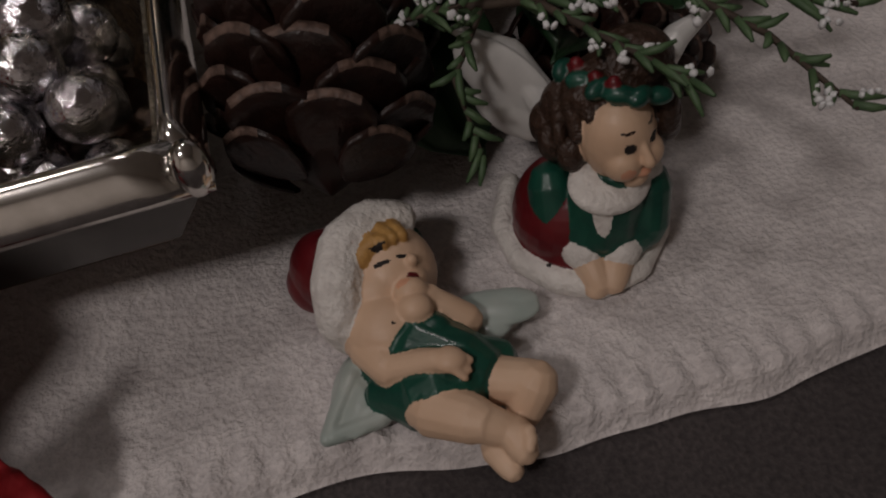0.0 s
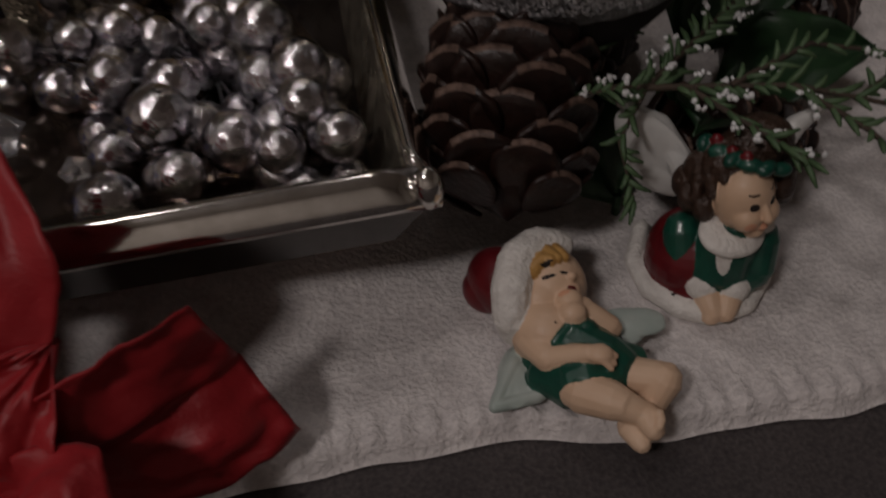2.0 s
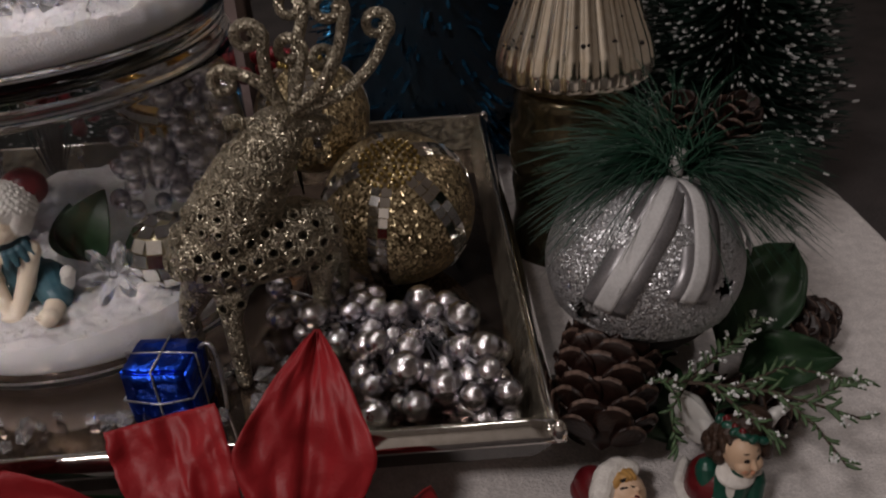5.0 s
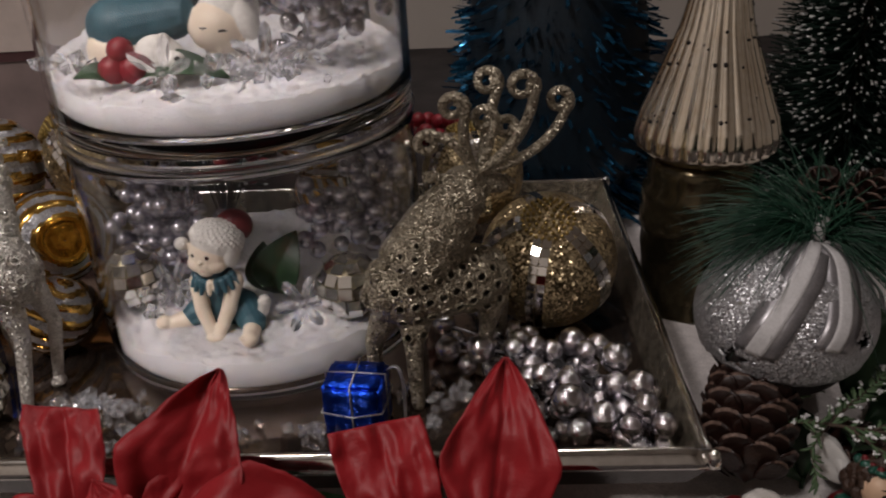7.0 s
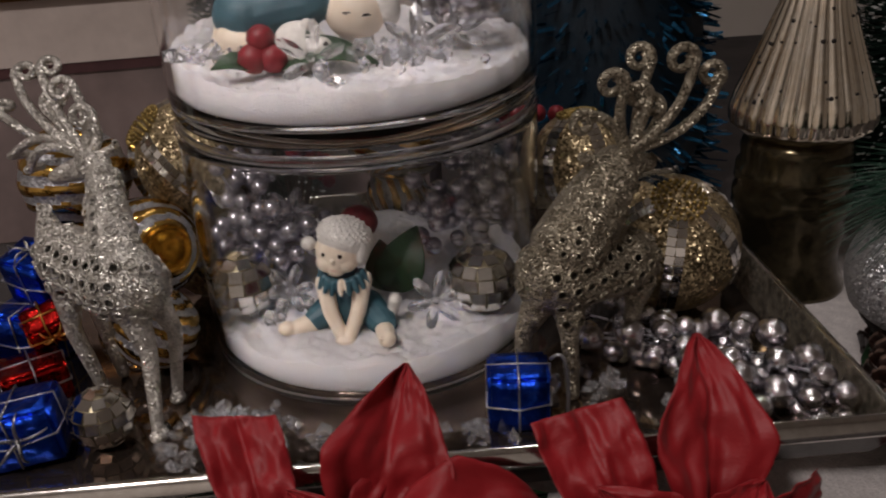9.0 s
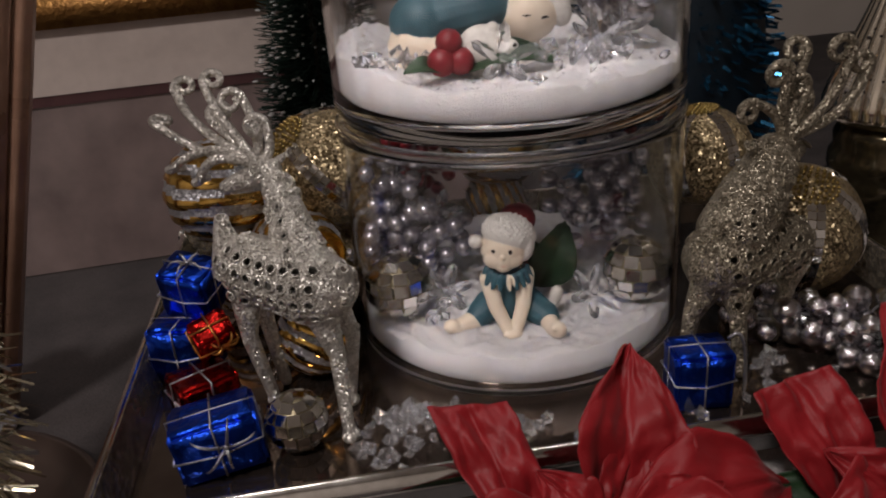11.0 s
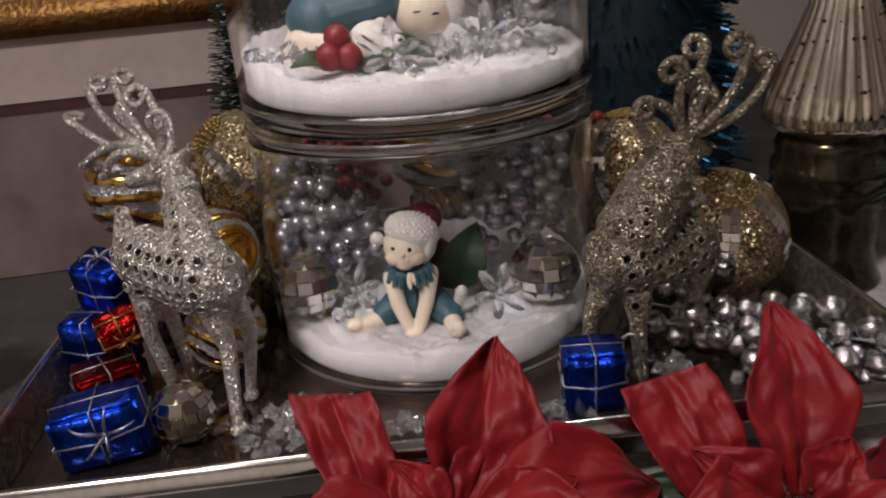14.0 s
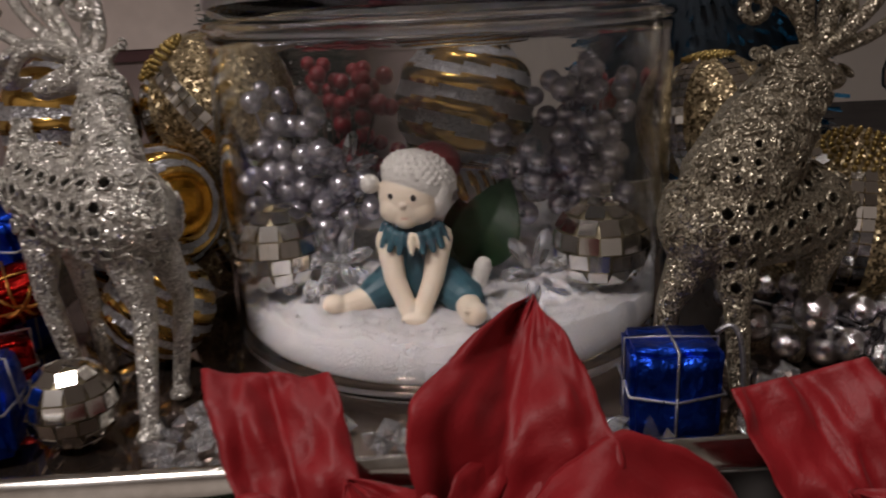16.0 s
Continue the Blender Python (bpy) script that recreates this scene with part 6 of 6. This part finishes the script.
kneeling = [
    ("e", (0.0620, 0.0017, 0.0085), (0.0128, 0.0115, 0.0085), (0, 0, -20), 2),
    ("e", (0.0585, 0.0044, 0.0120), (0.0100, 0.0110, 0.0120), (0, 0, -20), 2),
    ("c", (0.0527, 0.0190, 0.0090), (0.0475, 0.0097, 0.0075), 0.0022, 0.0024, 3),
    ("c", (0.0475, 0.0097, 0.0075), (0.0481, 0.0004, 0.0068), 0.0024, 0.0026, 3),
    ("c", (0.0481, 0.0004, 0.0068), (0.0527, -0.0067, 0.0066), 0.0026, 0.0028, 3),
    ("c", (0.0527, -0.0067, 0.0066), (0.0589, -0.0107, 0.0066), 0.0028, 0.0028, 3),
    ("c", (0.0589, -0.0107, 0.0066), (0.0673, -0.0097, 0.0066), 0.0028, 0.0026, 3),
    ("c", (0.0673, -0.0097, 0.0066), (0.0749, -0.0025, 0.0072), 0.0026, 0.0024, 3),
    ("c", (0.0749, -0.0025, 0.0072), (0.0784, 0.0047, 0.0085), 0.0024, 0.0022, 3),
    ("c", (0.0632, -0.0017, 0.0150), (0.0643, -0.0025, 0.0225), 0.0088, 0.0070, 1),
    ("c", (0.0552, 0.0029, 0.0220), (0.0548, -0.0004, 0.0150), 0.0042, 0.0042, 1),
    ("c", (0.0548, -0.0004, 0.0150), (0.0583, -0.0041, 0.0110), 0.0042, 0.0040, 1),
    ("c", (0.0711, -0.0041, 0.0220), (0.0698, -0.0068, 0.0150), 0.0042, 0.0042, 1),
    ("c", (0.0698, -0.0068, 0.0150), (0.0660, -0.0058, 0.0110), 0.0042, 0.0040, 1),
    ("e", (0.0582, -0.0057, 0.0120), (0.0042, 0.0042, 0.0040), (0, 0, 0), 3),
    ("e", (0.0642, -0.0078, 0.0120), (0.0042, 0.0042, 0.0040), (0, 0, 0), 3),
    ("c", (0.0586, -0.0085, 0.0100), (0.0587, -0.0115, 0.0085), 0.0032, 0.0026, 0),
    ("c", (0.0629, -0.0095, 0.0100), (0.0613, -0.0122, 0.0085), 0.0032, 0.0026, 0),
    ("e", (0.0581, -0.0123, 0.0075), (0.0022, 0.0018, 0.0018), (0, 0, 0), 0),
    ("e", (0.0631, -0.0047, 0.0258), (0.0074, 0.0062, 0.0024), (20, 0, 0), 3),
    ("e", (0.0595, -0.0019, 0.0262), 0.0024, (0, 0, 0), 3),
    ("e", (0.0662, -0.0063, 0.0255), 0.0025, (0, 0, 0), 3),
    ("e", (0.0623, -0.0052, 0.0250), 0.0025, (0, 0, 0), 3),
    ("e", (0.0708, -0.0041, 0.0262), 0.0024, (0, 0, 0), 3),
    ("e", (0.0650, -0.0030, 0.0348), (0.0064, 0.0064, 0.0080), (0, 0, 0), 0),
    ("e", (0.0639, -0.0075, 0.0326), 0.0033, (0, 0, 0), 0),
    ("e", (0.0685, -0.0061, 0.0326), 0.0033, (0, 0, 0), 0),
    ("e", (0.0664, -0.0074, 0.0288), (0.0024, 0.0022, 0.0020), (0, 0, 0), 0),
    ("c", (0.0669, -0.0089, 0.0362), (0.0673, -0.0104, 0.0336), 0.0006, 0.0011, 0),
    ("e", (0.0670, -0.0095, 0.0310), (0.0014, 0.0009, 0.0008), (0, 0, 15), 8),
    ("e", (0.0588, 0.0050, 0.0360), (0.0038, 0.0046, 0.0060), (0, 0, 20), 4),
    ("e", (0.0565, 0.0065, 0.0330), (0.0034, 0.0034, 0.0046), (0, 0, 0), 4),
    ("e", (0.0565, 0.0035, 0.0310), (0.0030, 0.0028, 0.0040), (0, 0, 0), 4),
    ("e", (0.0578, -0.0004, 0.0308), (0.0026, 0.0026, 0.0034), (0, 0, 0), 4),
    ("c", (0.0583, 0.0014, 0.0405), (0.0583, -0.0020, 0.0360), 0.0016, 0.0013, 4),
    ("c", (0.0571, 0.0033, 0.0390), (0.0562, 0.0007, 0.0340), 0.0015, 0.0013, 4),
    ("c", (0.0606, -0.0001, 0.0420), (0.0601, -0.0027, 0.0400), 0.0018, 0.0012, 4),
    ("e", (0.0616, 0.0010, 0.0405), (0.0042, 0.0036, 0.0040), (0, 0, 0), 4),
    ("e", (0.0739, -0.0020, 0.0360), (0.0026, 0.0038, 0.0050), (0, 0, 0), 4),
    ("e", (0.0749, -0.0023, 0.0330), (0.0020, 0.0022, 0.0032), (0, 0, 0), 4),
    ("e", (0.0659, 0.0027, 0.0400), (0.0085, 0.0072, 0.0060), (0, 0, 0), 4),
    ("e", (0.0701, 0.0036, 0.0440), (0.0072, 0.0066, 0.0052), (0, 0, 0), 4),
    ("e", (0.0679, 0.0054, 0.0455), (0.0030, 0.0030, 0.0030), (0, 0, 0), 4),
    ("e", (0.0722, 0.0019, 0.0455), (0.0030, 0.0030, 0.0030), (0, 0, 0), 4),
    ("e", (0.0595, 0.0068, 0.0430), (0.0026, 0.0018, 0.0018), (0, 0, 40), 1),
    ("e", (0.0604, 0.0018, 0.0438), (0.0026, 0.0016, 0.0016), (0, 0, -30), 1),
    ("e", (0.0620, -0.0016, 0.0440), (0.0028, 0.0016, 0.0016), (0, 0, 25), 1),
    ("e", (0.0644, -0.0044, 0.0440), (0.0028, 0.0016, 0.0016), (0, 0, -25), 1),
    ("e", (0.0673, -0.0056, 0.0435), (0.0026, 0.0016, 0.0016), (0, 0, 30), 1),
    ("e", (0.0706, -0.0054, 0.0425), (0.0024, 0.0016, 0.0016), (0, 0, -20), 1),
    ("e", (0.0744, -0.0028, 0.0410), (0.0020, 0.0016, 0.0016), (0, 0, 30), 6),
    ("e", (0.0609, 0.0048, 0.0450), 0.0013, (0, 0, 0), 2),
    ("e", (0.0639, -0.0031, 0.0455), 0.0013, (0, 0, 0), 2),
    ("e", (0.0622, 0.0001, 0.0452), 0.0011, (0, 0, 0), 2),
    ("e", (0.0752, -0.0015, 0.0430), 0.0014, (0, 0, 0), 6),
    ("c", (0.0594, 0.0131, 0.0300), (0.0549, 0.0205, 0.0390), 0.0034, 0.0028, 5),
    ("c", (0.0549, 0.0205, 0.0390), (0.0458, 0.0238, 0.0450), 0.0028, 0.0010, 5),
    ("e", (0.0530, 0.0183, 0.0350), (0.0118, 0.0017, 0.0066), (0, -41, 142), 5),
    ("e", (0.0546, 0.0172, 0.0280), (0.0090, 0.0017, 0.0060), (0, -20, 142), 5),
    ("c", (0.0757, 0.0075, 0.0360), (0.0809, 0.0084, 0.0420), 0.0034, 0.0024, 5),
    ("c", (0.0809, 0.0084, 0.0420), (0.0867, 0.0089, 0.0450), 0.0024, 0.0010, 5),
    ("p", (0.0644, -0.0097, 0.0364), (0.0011, 0.0022, 0.0009), 6),
    ("p", (0.0693, -0.0081, 0.0364), (0.0011, 0.0022, 0.0009), 6),
    ("p", (0.0641, -0.0096, 0.0390), (0.0015, 0.0026, 0.00028), 4),
    ("p", (0.0695, -0.0079, 0.0390), (0.0015, 0.0026, 0.00028), 4),
    ("p", (0.0637, -0.0103, 0.0322), (0.0014, 0.0020, 0.0012), 8),
    ("p", (0.0607, -0.0071, 0.0215), (0.0017, 0.0030, 0.0060), 3),
    ("p", (0.0517, -0.0050, 0.0085), (0.0005, 0.0005, 0.0030), 6),
]
single("kneeling_elf_figurine", fused("kneeling_elf_figurine", kneeling, [M_RESIN_SKIN, M_GREEN, M_REDPAINT, M_WHITEPAINT, M_BROWNHAIR, M_WINGW, M_DARK, M_REDPAINT, M_FLUSH], 0.00034, 2), None,
       "painted resin elf with folded hands in green and red", "figurine")

# ---- things behind the tray ----
vase = thing("mercury_glass_vase", (0.0405, 0.206, 0.004), "fluted gold mercury glass vase with speckles on a dark foot", "vase")
VX, VY = 0.0405, 0.206
bm = bmesh.new()
prof = [(0.0215, 0.330), (0.0172, 0.270), (0.0152, 0.235), (0.0150, 0.212), (0.0160, 0.194), (0.0192, 0.180), (0.0236, 0.167), (0.0284, 0.154), (0.0332, 0.141), (0.0378, 0.129), (0.0402, 0.119), (0.0398, 0.112), (0.0335, 0.106), (0.0005, 0.104)]
fine = []
for (r0, z0), (r1, z1) in zip(prof, prof[1:]):
    fine += [(r0 + (r1 - r0) * k / 4, z0 + (z1 - z0) * k / 4) for k in range(4)]
fine.append(prof[-1])
add_lathe(bm, fine, (VX, VY, 0), 208, wave=lambda a, z: 0.045 * abs(math.sin(a * 13)) * smooth01(0.100, 0.112, z))
bowl = part("fluted_bowl", bm, M_VASE, vase, "bright fluted mercury glass")
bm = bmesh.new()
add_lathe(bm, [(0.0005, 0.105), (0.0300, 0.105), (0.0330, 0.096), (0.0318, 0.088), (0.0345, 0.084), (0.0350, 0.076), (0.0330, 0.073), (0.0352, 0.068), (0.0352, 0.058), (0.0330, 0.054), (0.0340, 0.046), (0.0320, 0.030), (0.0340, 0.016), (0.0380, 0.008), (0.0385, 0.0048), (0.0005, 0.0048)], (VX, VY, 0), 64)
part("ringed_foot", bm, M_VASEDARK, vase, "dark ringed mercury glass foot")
rv = random.Random(4)
bm = bmesh.new()
for k in range(120):
    a, z = rv.uniform(math.pi, 2 * math.pi), rv.uniform(0.118, 0.30)
    r = next(r0 + (r1 - r0) * (z - z0) / (z1 - z0) for (r0, z0), (r1, z1) in zip(prof, prof[1:]) if z1 <= z <= z0)
    r *= 1.0 + 0.045 * abs(math.sin(a * 13))
    add_ball(bm, (VX + r * math.cos(a), VY + r * math.sin(a), z), rv.uniform(0.0007, 0.0014), 6, 4)
part("speckles", bm, M_DARK, bowl, "dark speckles")


def brush_tree(x, y, z0, z1, r0, label, n, frost, mat, seed, name="bottle_brush_tree"):
    t = thing(name, (x, y, z0), label, "small tree", group="")
    rr = random.Random(seed)
    bm = bmesh.new()
    add_tube(bm, [(x, y, z0), (x, y, z0 + 0.02), (x, y, z1)], [0.004, 0.003, 0.0015], 8)
    part("trunk", bm, M_BARK, t)
    bb, fb = bmesh.new(), bmesh.new()
    for k in range(n):
        u = rr.random() ** 1.2
        z = z0 + 0.03 + u * (z1 - z0 - 0.03)
        R = r0 * (1 - u) ** 0.75 * rr.uniform(0.72, 1.08) + 0.004
        a = rr.uniform(0, 2 * math.pi)
        d = V(math.cos(a), math.sin(a), rr.uniform(-0.15, 0.30))
        p, q = V(x, y, z), V(x, y, z) + d * R
        add_tube(bb, [p + d * R * 0.15, q], [0.0006, 0.00035], 3, cap=False)
        if rr.random() < frost:
            e = q - d * rr.uniform(0, 0.25) * R
            add_tube(fb, [e - d * 0.0024, e + d * 0.0012], [0.0009, 0.0006], 4)
    part("bristles", bb, mat, t)
    part("frost", fb, M_FROST, t, "white flocked bristle tips")
    return t


brush_tree(0.150, 0.266, 0.003, 0.38, 0.068, "dark green bottle brush tree with white flocked tips", 7500, 0.40, M_BRISTLE, 5)
brush_tree(-0.318, 0.362, 0.000, 0.34, 0.058, "dark green bottle brush tree with white flocked tips behind the jar", 5200, 0.20, M_BRISTLE, 6)

# blue tinsel tree
bt = thing("tinsel_tree", (-0.030, 0.385, -0.002), "dark blue metallic tinsel tree behind the tray", "small tree")
bm = bmesh.new()
add_tube(bm, [(-0.030, 0.385, -0.002), (-0.030, 0.385, 0.1), (-0.030, 0.385, 0.42)], 0.004, 8)
part("trunk", bm, M_BARK, bt)
rr = random.Random(8)
# added blue-black cone, standing in for the shade deep between the strips
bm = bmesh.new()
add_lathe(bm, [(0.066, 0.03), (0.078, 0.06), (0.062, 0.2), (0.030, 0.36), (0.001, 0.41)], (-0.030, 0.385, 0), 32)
part("shade_core", bm, M_BLUESHADE, bt)
bm = bmesh.new()
for k in range(7500):
    u = rr.random()
    z = 0.02 + u * 0.40
    R = 0.104 * (1 - 0.46 * u) * rr.uniform(0.62, 0.98)
    a = rr.uniform(0, 2 * math.pi)
    d = V(math.cos(a), math.sin(a), rr.uniform(-0.5, 0.3)).normalized()
    p = V(-0.030, 0.385, z) + d * R * 0.62
    q = V(-0.030, 0.385, z) + d * R
    s = V(rr.gauss(0, 1), rr.gauss(0, 1), rr.gauss(0, 1)).normalized() * 0.0021
    vs = [bm.verts.new(c) for c in (p - s, p + s, q + s * 0.6 + V(0, 0, -0.004), q - s * 0.6 + V(0, 0, -0.004))]
    bm.faces.new(vs)
part("tinsel", bm, M_BLUETREE, bt, smooth=False)

# framed picture leaning behind the tray
pic = thing("framed_picture", (-0.45, 0.36, -0.002), "brown picture with pale mat in a carved gold frame", "picture")
lean = Matrix.Translation((-0.45, 0.385, -0.0015)) @ pose(0, 0, 0, -7, 0, 4)


def flat(name, lo, hi, mat, label="", bevel=0.0):
    bm = bmesh.new()
    add_box(bm, lo, hi, bevel=bevel)
    put(name, mesh_of(name, bm, mat, bevel > 0), pic, label, lean)


flat("print", (-0.25, -0.001, 0.0005), (0.276, 0.0, 0.131), M_ART, "dark brown mottled print")
flat("inner_mat", (-0.25, -0.003, 0.131), (0.276, 0.0, 0.139), M_LINE, "maroon inner mat edge")
flat("mat", (-0.25, -0.004, 0.139), (0.276, 0.0, 0.187), M_MAT, "pale pinkish mat")
flat("frame_top", (-0.262, -0.016, 0.187), (0.288, 0.006, 0.215), M_FRAMEGOLD, "carved gold rail", 0.005)
flat("frame_side", (-0.278, -0.016, 0.0), (-0.250, 0.006, 0.215), M_FRAMEGOLD, "carved gold rail", 0.005)
flat("frame_side", (0.276, -0.010, 0.0), (0.287, 0.006, 0.215), M_DARKWOOD, "dark brown rail", 0.003)

# rose-gold upright of a stand at the left
stand = thing("wooden_stand", (-0.524, 0.150, -0.002), "rose-gold wooden upright leaning beside the tray", "stand")
up = V(0.039, 0.0, 0.126).normalized()
foot = V(-0.524, 0.150, 0.001)
across = V(0.126, 0.0, -0.039).normalized()


def rail(name, x0, x1, y0, y1, mat, label=""):
    bm = bmesh.new()
    add_box(bm, (x0, y0, 0.0), (x1, y1, 0.42), bevel=0.0015)
    m = Matrix((across, V(0, 1, 0), up)).transposed().to_4x4()
    put(name, mesh_of(name, bm, mat), stand, label, Matrix.Translation(foot) @ m)


rail("post", -0.014, 0.004, 0.0, 0.018, M_COPPER)
rail("inner_strip", 0.0042, 0.0120, 0.004, 0.016, M_COPPER, "stepped inner strip")
# maroon bauble and round dark dish
bm = bmesh.new()
add_ball(bm, (-0.530, 0.165, 0.060), (0.024, 0.024, 0.042), 32, 20)
add_lathe(bm, [(0.010, 0.0), (0.014, 0.002), (0.010, 0.012), (0.0085, 0.022)], (-0.530, 0.165, -0.0018), 24)
single("velvet_ornament", bm, M_MAROON, "dark maroon velvet egg-shaped ornament on a foot", "ornament")
dish = thing("round_dish", (-0.53, 0.045, -0.002), "round dark lacquered wooden dish on the table", "dish")
bm = bmesh.new()
add_lathe(bm, [(0.0005, 0.003), (0.070, 0.003), (0.082, 0.008), (0.090, 0.013), (0.094, 0.013), (0.0935, 0.010), (0.082, 0.001), (0.070, -0.0018), (0.0005, -0.0018)], (-0.53, 0.045, 0), 72)
part("dish_body", bm, M_DARKWOOD, dish)

# tinsel garland at the left edge
ga = thing("tinsel_garland", (-0.49, 0.03, 0.010), "gold and silver tinsel garland with white strips on the dish", "tinsel garland")
rr = random.Random(17)
path = bezier((-0.492, 0.010, 0.022), (-0.455, 0.036, 0.080), (-0.484, 0.050, 0.140), 40)
bm = bmesh.new()
add_tube(bm, path, 0.0014, 6)
part("wire", bm, M_CORD, ga)
for nm, cnt, mat, w, L in (("tinsel", 1500, M_TINSEL, 0.00055, 0.030), ("white_tinsel", 130, M_TINSELW, 0.0022, 0.026)):
    bm = bmesh.new()
    for k in range(cnt):
        p = V(path[rr.randrange(len(path))])
        d = V(rr.gauss(0, 1), rr.gauss(0, 1), rr.gauss(0, 0.8)).normalized()
        q = p + d * L * rr.uniform(0.5, 1.05)
        s = d.orthogonal().normalized()
        s = (Matrix.Rotation(rr.uniform(0, 6.28), 3, d) @ s) * w
        bend = V(0, 0, -0.003)
        if q.z < 0.012:
            continue
        m = (p + q) / 2 + V(0, 0, 0.002)
        a = [bm.verts.new(c) for c in (p - s, p + s, m + s, m - s, q + s + bend, q - s + bend)]
        bm.faces.new(a[:4])
        bm.faces.new((a[3], a[2], a[4], a[5]))
    part(nm, bm, mat, ga, smooth=False)
